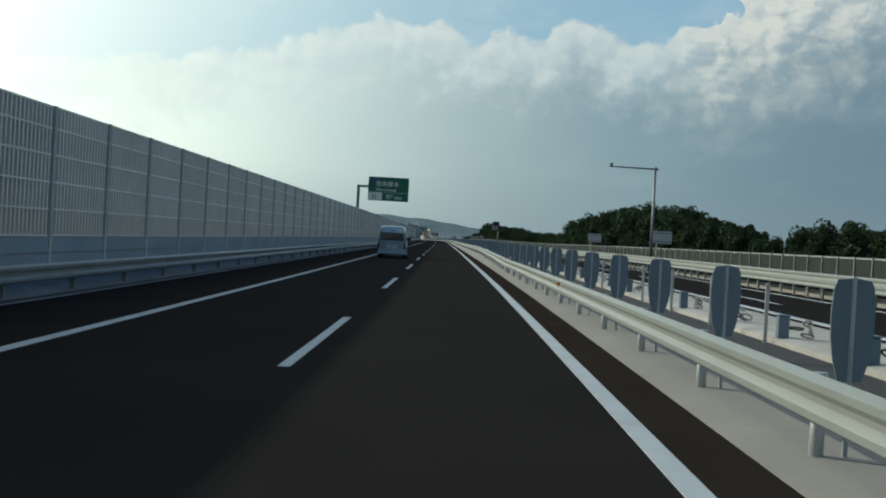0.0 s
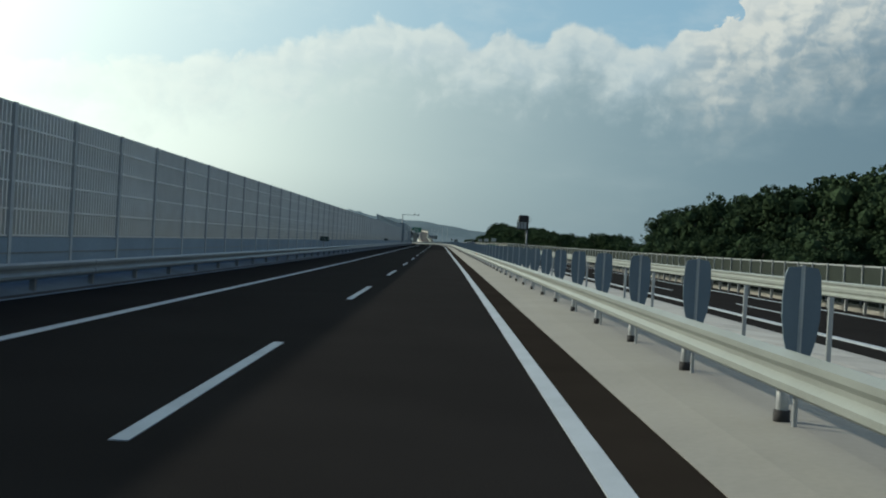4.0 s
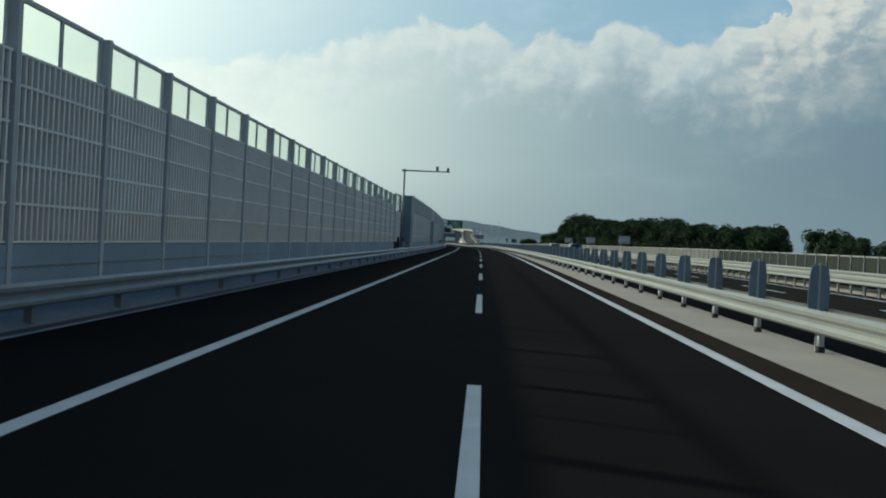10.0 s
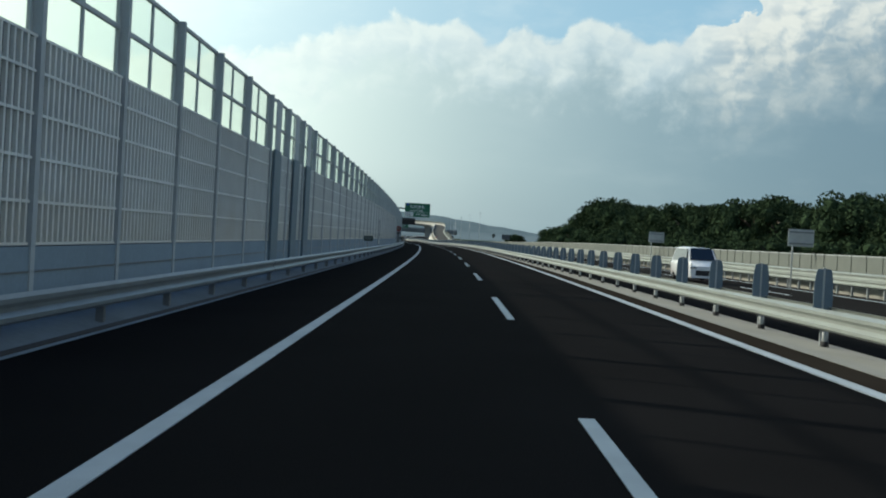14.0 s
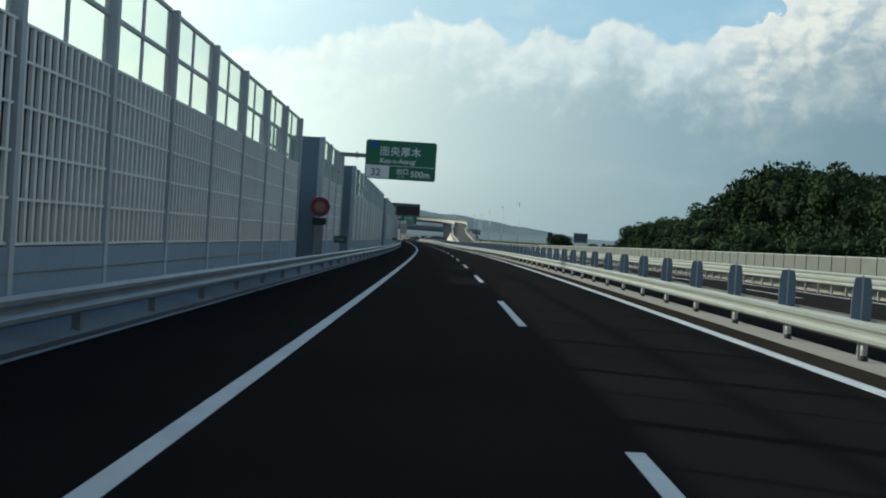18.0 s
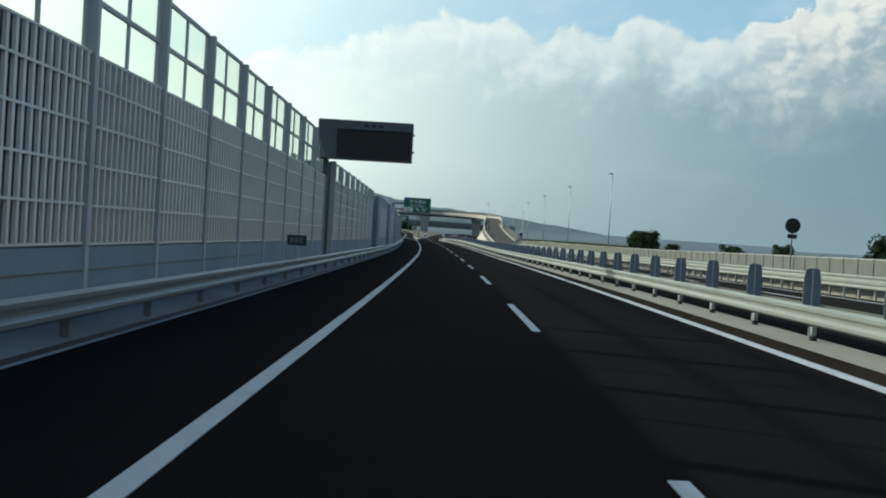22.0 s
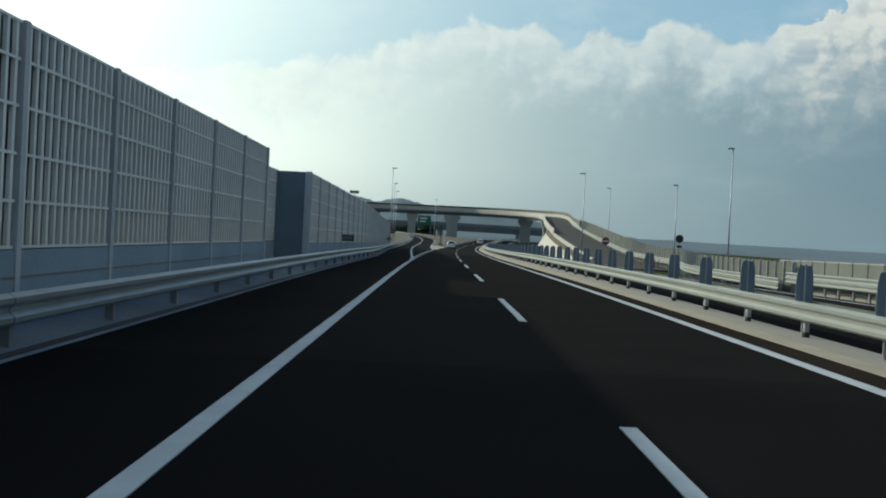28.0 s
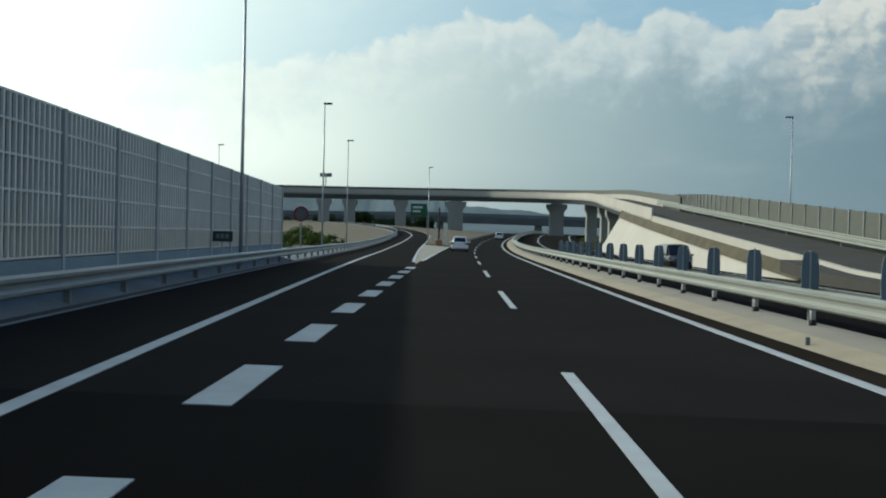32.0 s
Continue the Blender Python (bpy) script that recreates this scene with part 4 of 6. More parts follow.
# Darker grey that holds the shade on the girder and the low bridge.
SHADED_BRIDGE = material("shaded_bridge_grey", (0.14, 0.165, 0.18), 0.8, vary=0.15, scale=0.2, fine=4, bump=0.1)
SCREEN_PANEL = material("olive_screen_panel", (0.068, 0.080, 0.069), 0.7, 0.1, vary=0.12, scale=1.0, fine=16, bump=0.05)
RAMP = curve_points([(985, 24.5, -0.55), (1030, 25, -0.30), (1050, 25.3, 0.6), (1105, 25.5, 3.95), (1160, 28, 7.0), (1215, 31.5, 9.7), (1262, 31, 11.4), (1290, 16, 12.4), (1300, -2, 12.7), (1300, -50, 12.6), (1285, -140, 12.5)])
KERB_END, CUT = 37, 43  # the low kerb ends and the earth bank ends at these points of the ramp
bridge = thing("flyover", Matrix.Identity(4), "pale concrete flyover curving from its ramp across the expressway", "bridge")
part("road_surface", ribbon(RAMP, [(-3.5, 0.02), (3.5, 0.02), (3.5, -0.25), (-3.5, -0.25)]), RAMP_ASPHALT, bridge, "grey asphalt")
part("deck", ribbon(RAMP[CUT:], [(-3.9, -0.1), (3.9, -0.1), (3.9, -0.55), (2.6, -1.75), (-2.6, -1.75), (-3.9, -0.55)]), SHADED_BRIDGE, bridge)
part("near_parapet", ribbon(RAMP[12:KERB_END], [(-3.95, -0.45), (-3.6, -0.45), (-3.6, 0.22), (-3.95, 0.22)]), RAMP_CONCRETE, bridge, "cream concrete edge wall")
part("near_parapet", ribbon(RAMP[KERB_END - 1:], [(-4.0, -0.25), (-3.7, -0.25), (-3.7, 1.10), (-4.0, 1.10)]), RAMP_CONCRETE, bridge, "cream concrete edge wall")
part("far_parapet", ribbon(RAMP[42:], [(3.6, -0.6), (3.95, -0.6), (3.95, 1.0), (3.6, 1.0)]), RAMP_CONCRETE, bridge, "cream concrete edge wall")
part("parapet_screen", ribbon(RAMP[42:], [(3.72, 1.0), (3.80, 1.0), (3.80, 2.0), (3.72, 2.0)]), SCREEN_PANEL, bridge, "low olive screen on the edge wall")
part("edge_girder", ribbon(RAMP[CUT:], [(-4.05, -0.6), (-3.9, -0.6), (-3.9, -0.3), (-4.05, -0.3)]), DECK, bridge)
screen_run = curve_points([(922, 15.05, -1.6), (955, 17.0, -1.5), (985, 21.6, -1.2), (1030, 25, -0.6), (1050, 25.3, 0.35), (1105, 25.5, 3.6), (1140, 26.9, 4.95)], 8)
rail_run = curve_points([(922, 18.3, 0.40), (955, 20.2, 0.45), (985, 24.8, 0.55), (1030, 28.2, 0.85), (1050, 28.5, 1.5), (1105, 28.7, 4.8), (1150, 30.2, 7.4)], 8)
for h in (0.0, -0.33):
    part("foot_rail", ribbon(rail_run, [(-x, z + h) for x, z in W_BEAM]), WHITE_RAIL, bridge, "cream W-beam rail")
for q in rail_run[::2]:
    ob = part("rail_post", boxes((0.06, 0.16, -0.05, 0.05, -1.6, 0.1)), ZINC, bridge)
    ob.matrix_basis = Matrix.Translation(beyond(*q))
part("screen_wall", ribbon(screen_run, [(3.98, -0.9), (4.12, -0.9), (4.12, 2.1), (3.98, 2.1)]), SCREEN_PANEL, bridge, "grey noise screen")
part("screen_top", ribbon(screen_run, [(4.0, 2.1), (4.08, 2.1), (4.08, 3.1), (4.0, 3.1)]), SCREEN_PANEL, bridge)
for i, p in enumerate(screen_run[:-1]):
    q = screen_run[i + 1]
    for j in range(2):
        c = beyond(*(p[k] + (q[k] - p[k]) * j / 2 for k in range(3)))
        run = beyond(*q) - beyond(*p)
        m = Matrix.Translation(c) @ Matrix.Rotation(-math.atan2(run.x, run.y), 4, "Z")
        ob = part("screen_post", boxes((3.9, 4.14, -0.05, 0.05, 0.6, 3.15)), ZINC, bridge)
        ob.matrix_basis = m
bank = ribbon(RAMP[20:CUT + 1], [(-3.7, -0.35), (3.9, -0.35), (9.6, -10.6), (-9.6, -10.6)])
strip = ribbon(RAMP[20:CUT + 1], [(-3.98, -0.42), (-3.70, -0.46), (-4.28, -1.30), (-4.46, -1.30)])
tagged(mesh_ob("ramp_verge", strip, DRY_GRASS), "strip of dry brown grass along the ramp edge", "verge", kind="structure")
tagged(mesh_ob("ramp_bank", bank, RAMP_CONCRETE), "pale concrete-faced earth bank under the ramp", "embankment", kind="structure")
apron = ribbon(RAMP[:24], [(-5.5, -0.02), (4.0, -0.02), (4.0, -0.8), (-5.5, -0.8)])
tagged(mesh_ob("ramp_apron", apron, RAMP_ASPHALT), "dark asphalt where the ramp joins", "road", kind="structure")
for s, d, z, w, words in ((1198, 30.5, 6.9, 2.6, "dark shaded concrete pier under the ramp"), (1219, 31.6, 8.1, 2.6, "dark shaded concrete pier under the ramp"), (1246, 31.6, 9.2, 2.6, "dark shaded concrete pier under the ramp"), (1284, 26.5, 10.15, 4.0, "broad grey concrete pier beside the carriageway"), (1298, -1.6, 10.7, 4.4, "broad grey concrete pier in the gore"), (1300, -17.6, 10.7, 3.0, "grey concrete pier with a widened head"), (1300, -32.5, 10.65, 3.0, "grey concrete pier with a widened head"), (1299, -40.0, 10.65, 3.0, "grey concrete pier with a widened head")):
    pier(s, d, z, w, 2.2, words)
LOW = [(1440 + 0.02 * abs(d), d, 9.0 - 0.012 * abs(d + 10)) for d in range(-80, 61, 10)]
second = thing("low_bridge", Matrix.Identity(4), "shaded grey road bridge behind the flyover", "bridge")
part("deck", ribbon(LOW, [(-5, 0), (5, 0), (5, -0.6), (4, -3.2), (-4, -3.2), (-5, -0.6)]), SHADED_BRIDGE, second)
part("parapet", ribbon(LOW, [(5.0, -0.5), (5.2, -0.5), (5.2, 1.0), (5.0, 1.0)]), SHADED_BRIDGE, second)
for d in (-45, -26, -8, 33):
    pier(1440, d, 5.6, 3.0, 2.0, "grey concrete pier under the low bridge", False)

# gore between carriageway and exit
def wedge(name, s0, s1, z, mat, label, category):
    bm, rings = bmesh.new(), []
    n = int((s1 - s0) / 6)
    for i in range(n + 1):
        s = s0 + (s1 - s0) * i / n
        left, right = -flare(s) - 0.12, -3.62
        left = min(left, right - 0.05)
        rings.append([bm.verts.new(at(s, left, z + climb(s))), bm.verts.new(at(s, right, z))] + [bm.verts.new(at(s, x, -0.4)) for x in (right, left)])
    for a, b in zip(rings, rings[1:]):
        for j in range(4):
            bm.faces.new((a[j], a[(j + 1) % 4], b[(j + 1) % 4], b[j]))
    bm.faces.new(rings[0])
    bm.faces.new(rings[-1][::-1])
    bmesh.ops.recalc_face_normals(bm, faces=bm.faces)
    tagged(mesh_ob(name, bm, mat), label, category, kind="structure")


wedge("gore", 1036, 1121, 0.006, CONCRETE, "pale paved wedge where the exit lane parts", "pavement")
wedge("island", 1121, 1290, 0.12, DRY_GRASS, "dry grass island between carriageway and exit lane", "verge")
bm = sweep([(-7.3, 0.02), (-14, -0.05), (-60, -0.25), (-60, -0.9), (-7.3, -0.5)], 1034, 1300, 6, flared, lift=climb)
tagged(mesh_ob("verge_dry", bm, DRY_GRASS), "dry brown earth and grass beside the exit lane", "verge", kind="structure")
merge = sweep([(18.98, -0.44), (26.0, -0.52), (26.0, -1.2), (18.98, -1.2)], 921, 1003, 6)
tagged(mesh_ob("merge_apron", merge, RAMP_ASPHALT), "grey asphalt where the ramp runs beside the opposite lanes", "road", kind="structure")
nose = thing("crash_cushion", put(1120, -5.0), "weathered brown and grey crash cushion on the nose of the gore", "crash cushion")
part("drum", boxes((-0.42, 0.42, 0.0, 0.9, 0.0, 0.95), bevel=0.16), RUST, nose)
part("drum", boxes((-0.42, 0.42, 1.0, 2.3, 0.0, 0.95), bevel=0.16), RUST, nose)
post_pair = thing("gore_post", put(1124, -5.1), "dark post with a pale marker at the nose of the gore", "post")
bm = bmesh.new()
rod(bm, (0, 0, 0), (0, 0, 5.2), 0.14, 0.11)
part("shaft", bm, DARK, post_pair)
part("marker", boxes((0.75, 0.95, -0.06, 0.06, 0, 2.9)), LETTER, post_pair)
part("rear_frame", boxes((-0.5, 0.5, 2.4, 2.8, 0.0, 1.0), bevel=0.05), ZINC, nose)
gantry = thing("direction_sign", Matrix.Translation(beyond(1352, -14)) @ Matrix.Rotation(-along(1000)[0], 4, "Z"), "green direction sign on a pole by the exit lane", "road sign")
part("panel", boxes((-2.8, 2.8, -0.08, 0.0, 7.2, 11.2), bevel=0.03), GREEN, gantry)
part("legend", boxes((-2.1, 1.2, -0.09, -0.08, 9.6, 10.3), (-2.1, 0.6, -0.09, -0.08, 8.3, 8.9)), LETTER, gantry)
part("pole", boxes((2.6, 2.95, 0.0, 0.35, -1.5, 9.6)), STEEL, gantry)

# ---- signs ----
def words(text, size, mat, m, parent, name="lettering", bold=0.0):
    """Raised letters in the built-in font; m places their lower left corner, facing back along the road."""
    c = bpy.data.curves.new(name, "FONT")
    c.body, c.size, c.extrude, c.offset = text, size, 0.004, bold
    temp = bpy.data.objects.new(name, c)
    scene.collection.objects.link(temp)
    me = bpy.data.meshes.new_from_object(temp)
    bpy.data.objects.remove(temp)
    me.materials.append(mat)
    ob = new(name, me)
    ob.parent, ob.matrix_basis = parent, m @ Matrix.Rotation(radians(90), 4, "X")
    return ob


def rounded(bm, x0, x1, z0, z1, y0, y1, r=0.15):
    pts = []
    for cx, cz, a0 in ((x1 - r, z1 - r, 0), (x0 + r, z1 - r, 90), (x0 + r, z0 + r, 180), (x1 - r, z0 + r, 270)):
        for k in range(5):
            a = radians(a0 + 22.5 * k)
            pts.append((cx + r * math.cos(a), cz + r * math.sin(a)))
    front = [bm.verts.new((x, y0, z)) for x, z in pts]
    back = [bm.verts.new((x, y1, z)) for x, z in pts]
    bm.faces.new(front)
    bm.faces.new(back[::-1])
    for j in range(len(pts)):
        bm.faces.new((front[j], back[j], back[(j + 1) % len(pts)], front[(j + 1) % len(pts)]))
    bmesh.ops.recalc_face_normals(bm, faces=bm.faces)
    return bm


def exit_sign(s, d0, d1, z0, z1, lower, arrow=False):
    """Green exit sign on a bent pole behind the barrier."""
    root = thing("exit_sign", put(s, d1), "green expressway exit sign with white lettering on an L-shaped pole", "road sign", "exit signs")
    w, h = d1 - d0, z1 - z0
    face = part("panel", rounded(bmesh.new(), -w, 0, z0, z1, -0.05, 0.0), GREEN, root)
    part("back_frame", boxes((-w + 0.3, -w + 0.4, 0.0, 0.12, z0 + 0.1, z1 - 0.1), (-0.4, -0.3, 0.0, 0.12, z0 + 0.1, z1 - 0.1), (-w / 2 - 0.05, -w / 2 + 0.05, 0.0, 0.12, z0 + 0.1, z1 - 0.1)), STEEL, root)
    mid = z0 + h * 0.36
    part("number_plate_field", boxes((-w + 0.06, -w + w * 0.345, -0.056, -0.051, z0 + 0.06, mid - 0.02)), LETTER, root, "white field")
    part("divider", boxes((-w + w * 0.345, -0.12, -0.056, -0.051, mid - 0.035, mid - 0.005)), LETTER, root)
    for k, glyph in enumerate("圏央厚木"):
        words(glyph, 0.60, LETTER, Matrix.Translation((-w + 0.84 + 0.63 * k, -0.058, z0 + h * 0.63)), root, bold=0.0 if k == 0 else 0.008)
    words("Ken-o-Atsugi", 0.40, LETTER, Matrix.Translation((-w + 0.88, -0.058, z0 + h * 0.42)), root, bold=0.006)
    words("32", 0.62, STEEL, Matrix.Translation((-w + 0.34, -0.062, z0 + h * 0.08)), root, bold=0.014)
    x = -w + w * 0.345
    ox = x + (1.28 if arrow else 0.42)
    words("出口", 0.38, LETTER, Matrix.Translation((ox, -0.058, z0 + h * 0.16)), root, bold=0.006)
    words("EXIT", 0.19, LETTER, Matrix.Translation((ox + 0.12, -0.058, z0 + h * 0.05)), root)
    if arrow:
        bm = bmesh.new()
        pts = [(0.95, 0.10), (1.05, 0.20), (0.66, 0.56), (0.74, 0.68), (0.42, 0.74), (0.48, 0.42), (0.57, 0.48)]
        f = [bm.verts.new((x + px, -0.062, z0 + pz)) for px, pz in pts]
        b = [bm.verts.new((x + px, -0.05, z0 + pz)) for px, pz in pts]
        bm.faces.new(f)
        bm.faces.new(b[::-1])
        for j in range(len(pts)):
            bm.faces.new((f[j], b[j], b[(j + 1) % len(pts)], f[(j + 1) % len(pts)]))
        bmesh.ops.recalc_face_normals(bm, faces=bm.faces)
        part("arrow", bm, LETTER, root)
    else:
        words(lower, 0.52, LETTER, Matrix.Translation((x + 1.28, -0.058, z0 + h * 0.09)), root, bold=0.008)
    part("route_badge", rounded(bmesh.new(), -w + 0.28, -w + 0.70, z1 - 0.42, z1 - 0.08, -0.06, -0.05, 0.12), BLUE, root, "blue route shield")
    zt = z0 + h * 0.58
    px = -7.9 - d1
    bm = bmesh.new()
    box(bm, px - 0.15, px + 0.15, 0.05, 0.35, -1.0, zt + 0.13, bevel=0.02)
    part("pole", bm, STEEL, root)
    part("arm", boxes((px, -0.25, 0.08, 0.32, zt - 0.12, zt + 0.12), bevel=0.015), STEEL, root)
    part("flange", boxes((px + 1.0, px + 1.06, 0.02, 0.38, zt - 0.19, zt + 0.19)), STEEL, root)
    return root


exit_sign(128.2, -6.82, -2.42, 5.22, 7.80, "1km")
exit_sign(626.6, -6.33, -2.08, 4.92, 7.25, "500m")
exit_sign(849.2, -6.30, -2.24, 4.88, 7.10, "", arrow=True)

# variable message sign
vms = thing("message_board", put(732.6, -3.4), "unlit black variable message board in a grey housing", "road sign")
part("housing", boxes((-4.45, 0, 0.0, 0.55, 5.0, 6.85), bevel=0.03), SHELL, vms)
part("screen", boxes((-3.55, -0.07, -0.02, 0.01, 5.08, 6.42)), SCREEN, vms, "matt black display")
part("hood", boxes((-3.6, -0.03, -0.10, 0.0, 6.42, 6.48)), SHELL, vms)
for z in (5.5, 6.3):
    part("bolt", boxes((0.0, 0.07, 0.1, 0.2, z - 0.05, z + 0.05)), STEEL, vms)
part("legend", boxes((-2.3, -2.1, -0.006, 0.002, 6.56, 6.68), (-1.95, -1.75, -0.006, 0.002, 6.56, 6.70), (-1.6, -1.4, -0.006, 0.002, 6.56, 6.67)), SCREEN, vms)
part("pole", boxes((-4.38, -3.98, 0.7, 1.1, -0.6, 5.2), bevel=0.02), SHELL, vms)
part("arm", boxes((-4.35, -0.8, 0.56, 0.85, 5.6, 5.9), bevel=0.02), STEEL, vms)

# lit speed limit
led = thing("speed_limit_sign", put(608.4, -6.95), "round electronic 80 speed limit sign with a dark red ring", "road sign")
bm = bmesh.new()
rod(bm, (0, -0.06, 2.72), (0, 0.06, 2.72), 0.43, sides=32)
part("disc", bm, SHELL, led)
bm = bmesh.new()
steps = 40
for k in range(steps):
    a, b = 2 * math.pi * k / steps, 2 * math.pi * (k + 1) / steps
    bm.faces.new([bm.verts.new((r * math.cos(t), -0.064, 2.72 + r * math.sin(t))) for r, t in ((0.24, a), (0.415, a), (0.415, b), (0.24, b))])
part("ring", bm, RED, led, "dark red ring")
AMBER = bpy.data.materials.new("amber_lamp_dots")
AMBER.use_nodes = True
AMBER.node_tree.nodes["Principled BSDF"].inputs["Base Color"].default_value = (0.12, 0.06, 0.03, 1)
AMBER.node_tree.nodes["Principled BSDF"].inputs["Emission Color"].default_value = (1.0, 0.45, 0.2, 1)
AMBER.node_tree.nodes["Principled BSDF"].inputs["Emission Strength"].default_value = 0.04
words("80", 0.42, AMBER, Matrix.Translation((-0.24, -0.068, 2.58)), led)
part("control_box", boxes((-0.3, 0.3, -0.12, 0.15, 1.95, 2.24), bevel=0.02), DARK, led)
part("post", boxes((-0.18, 0.18, 0.0, 0.25, 0.1, 2.0)), STEEL, led)

# distance boards
DULL_GREEN = material("dull_green_sheet", (0.022, 0.050, 0.048), 0.6, vary=0.15, scale=3, fine=20, bump=0.0)
DULL_FIGURE = material("dull_grey_figure", (0.16, 0.19, 0.19), 0.6, vary=0.2, scale=4, fine=20, bump=0.0)


def distance_board(s, d, z, text, label):
    root = thing("distance_board", put(s, d), label, "road sign", "distance boards")
    part("panel", rounded(bmesh.new(), -0.37, 0.37, z - 0.18, z + 0.18, -0.03, 0.0, 0.03), GREEN if d > 0 else DULL_GREEN, root)
    bm = bmesh.new()
    rod(bm, (0, 0.04, 0.0), (0, 0.04, z + 0.1), 0.03)
    part("post", bm, ZINC, root)
    if text:
        words(text, 0.34, LETTER if d > 0 else DULL_FIGURE, Matrix.Translation((-0.20, -0.036, z - 0.12)), root)
    else:
        for x in (-0.2, -0.04, 0.12):
            part("figure", boxes((x, x + 0.12, -0.034, -0.03, z - 0.07, z + 0.09)), DULL_FIGURE, root)


distance_board(218.3, -6.85, 1.30, "15", "small green distance board reading 15 by the guard rail")
distance_board(218.4, 6.2, 1.36, "15", "small green distance board reading 15 on the median")
for s in (318.6, 518.5, 617.8, 719.2, 921.0, 1013.0):
    distance_board(s, -6.85 - flare(s), 1.28, "", "small dull dark distance board in front of the parapet")

# camera mast in the recess, sensor mast beyond the opposite side
def mast(s, d, top, d_end, mat, label, gear, foot=-0.3):
    root = thing("camera_mast", put(s, d), label, "mast", "camera masts")
    bm = bmesh.new()
    rod(bm, (0, 0, foot), (0, 0, top + 0.15), 0.15, 0.10, 12)
    part("pole", bm, mat, root, smooth=True)
    bm = bmesh.new()
    w = d_end - d
    rod(bm, (-0.25 * math.copysign(1, w), 0, top), (w, 0, top + 0.04), 0.075, 0.05, 8)
    part("arm", bm, mat, root)
    for x, hgt in gear:
        part("camera", boxes((x - 0.12, x + 0.12, -0.22, 0.18, top + 0.10, top + hgt), (x - 0.03, x + 0.03, -0.03, 0.03, top, top + 0.12), bevel=0.02), mat, root)
    return root


mast(419.3, -7.5, 7.85, -3.3, STEEL, "dark steel camera mast with a long arm", ((3.05, 0.5), (4.05, 0.38)))
mast(98.8, 18.8, 7.95, 15.0, STEEL, "grey sensor mast with an arm over the opposite carriageway", ((-3.65, 0.32),), -1.0)
phone = thing("emergency_telephone", put(410.1, -7.95), "grey emergency telephone stand with a white handset sign", "telephone")
part("base", boxes((-0.32, 0.32, -0.28, 0.28, 0.15, 0.76), bevel=0.04), BOX, phone)
part("panel", boxes((-0.23, 0.23, -0.10, 0.10, 0.76, 1.62), bevel=0.03), POST, phone)
part("sign_face", boxes((-0.19, 0.19, -0.115, -0.10, 0.86, 1.56), bevel=0.01), DARK, phone, "dark sign face")
part("lower_field", boxes((-0.17, 0.17, -0.122, -0.115, 0.90, 1.08)), DULL_GREEN, phone, "green strip")
bm = bmesh.new()
arc = [(0.12 * math.cos(radians(a)) + 0.06, -0.125, 1.30 + 0.14 * math.sin(radians(a))) for a in range(110, 251, 20)]
for a, b in zip(arc, arc[1:]):
    rod(bm, a, b, 0.026, sides=8)
for q in (arc[0], arc[-1]):
    bmesh.ops.create_icosphere(bm, subdivisions=2, radius=0.045, matrix=Matrix.Translation(q) @ Matrix.Diagonal((1.2, 0.3, 0.9, 1)))
part("handset_sign", bm, POST, phone, "white handset shape")
crate = thing("roadside_box", put(415.2, -7.6), "low black equipment box with a rounded lid on the recess floor", "box")
part("body", boxes((-0.33, 0.33, -0.45, 0.45, 0.12, 0.98), bevel=0.05), DARK, crate)
part("lid", boxes((-0.35, 0.35, -0.47, 0.47, 0.98, 1.20), bevel=0.09), DARK, crate)
part("handle", boxes((-0.12, 0.12, -0.50, -0.47, 0.80, 0.84)), STEEL, crate)
switch = thing("switch_box", put(418.9, -7.5), "pair of black switch boxes strapped to a mast", "box")
part("left_box", boxes((-0.34, -0.14, -0.20, 0.10, 1.18, 1.62), bevel=0.02), DARK, switch)
part("right_box", boxes((0.13, 0.30, -0.22, 0.10, 1.28, 1.60), bevel=0.02), DARK, switch)
part("strap", boxes((-0.20, 0.20, -0.16, -0.14, 1.38, 1.43)), ZINC, switch)
cab = thing("roadside_cabinet", put(421.2, -7.55), "pale blue-grey control cabinet in the barrier recess", "cabinet")
part("body", boxes((-0.30, 0.30, -0.25, 0.25, 0.12, 1.22), bevel=0.03), PARAPET, cab)
part("door", boxes((-0.26, 0.26, -0.27, -0.25, 0.25, 1.12), bevel=0.008), PARAPET, cab)
part("handle", boxes((0.17, 0.20, -0.30, -0.27, 0.62, 0.78)), STEEL, cab)

# emergency door and dark infill panels in the barrier
door = thing("barrier_door", put(537.6, WALL + 0.03), "pale steel emergency door in the noise barrier", "door")
part("leaf", boxes((0.0, 0.06, 0.15, 1.35, 0.75, 2.75), bevel=0.01), LETTER, door)
part("door_frame", boxes((0.0, 0.08, 0.02, 0.14, 0.7, 2.9), (0.0, 0.08, 1.36, 1.48, 0.7, 2.9), (0.0, 0.08, 0.14, 1.36, 2.76, 2.9)), POST, door)
part("handle", boxes((0.06, 0.12, 1.18, 1.24, 1.5, 1.7)), STEEL, door)
for s in (474.8, 479.4, 483.0):
    slab = thing("infill_panel", put(s, WALL + 0.02), "dark steel infill panel set in the noise barrier", "panel", "infill panels")
    part("sheet", boxes((0.0, 0.08, -0.7, 0.7, 0.5, 4.2), bevel=0.01), BOX, slab)
    part("upper_sheet", boxes((0.0, 0.05, -0.5, 0.5, 4.2, 5.85), bevel=0.01), POST, slab)

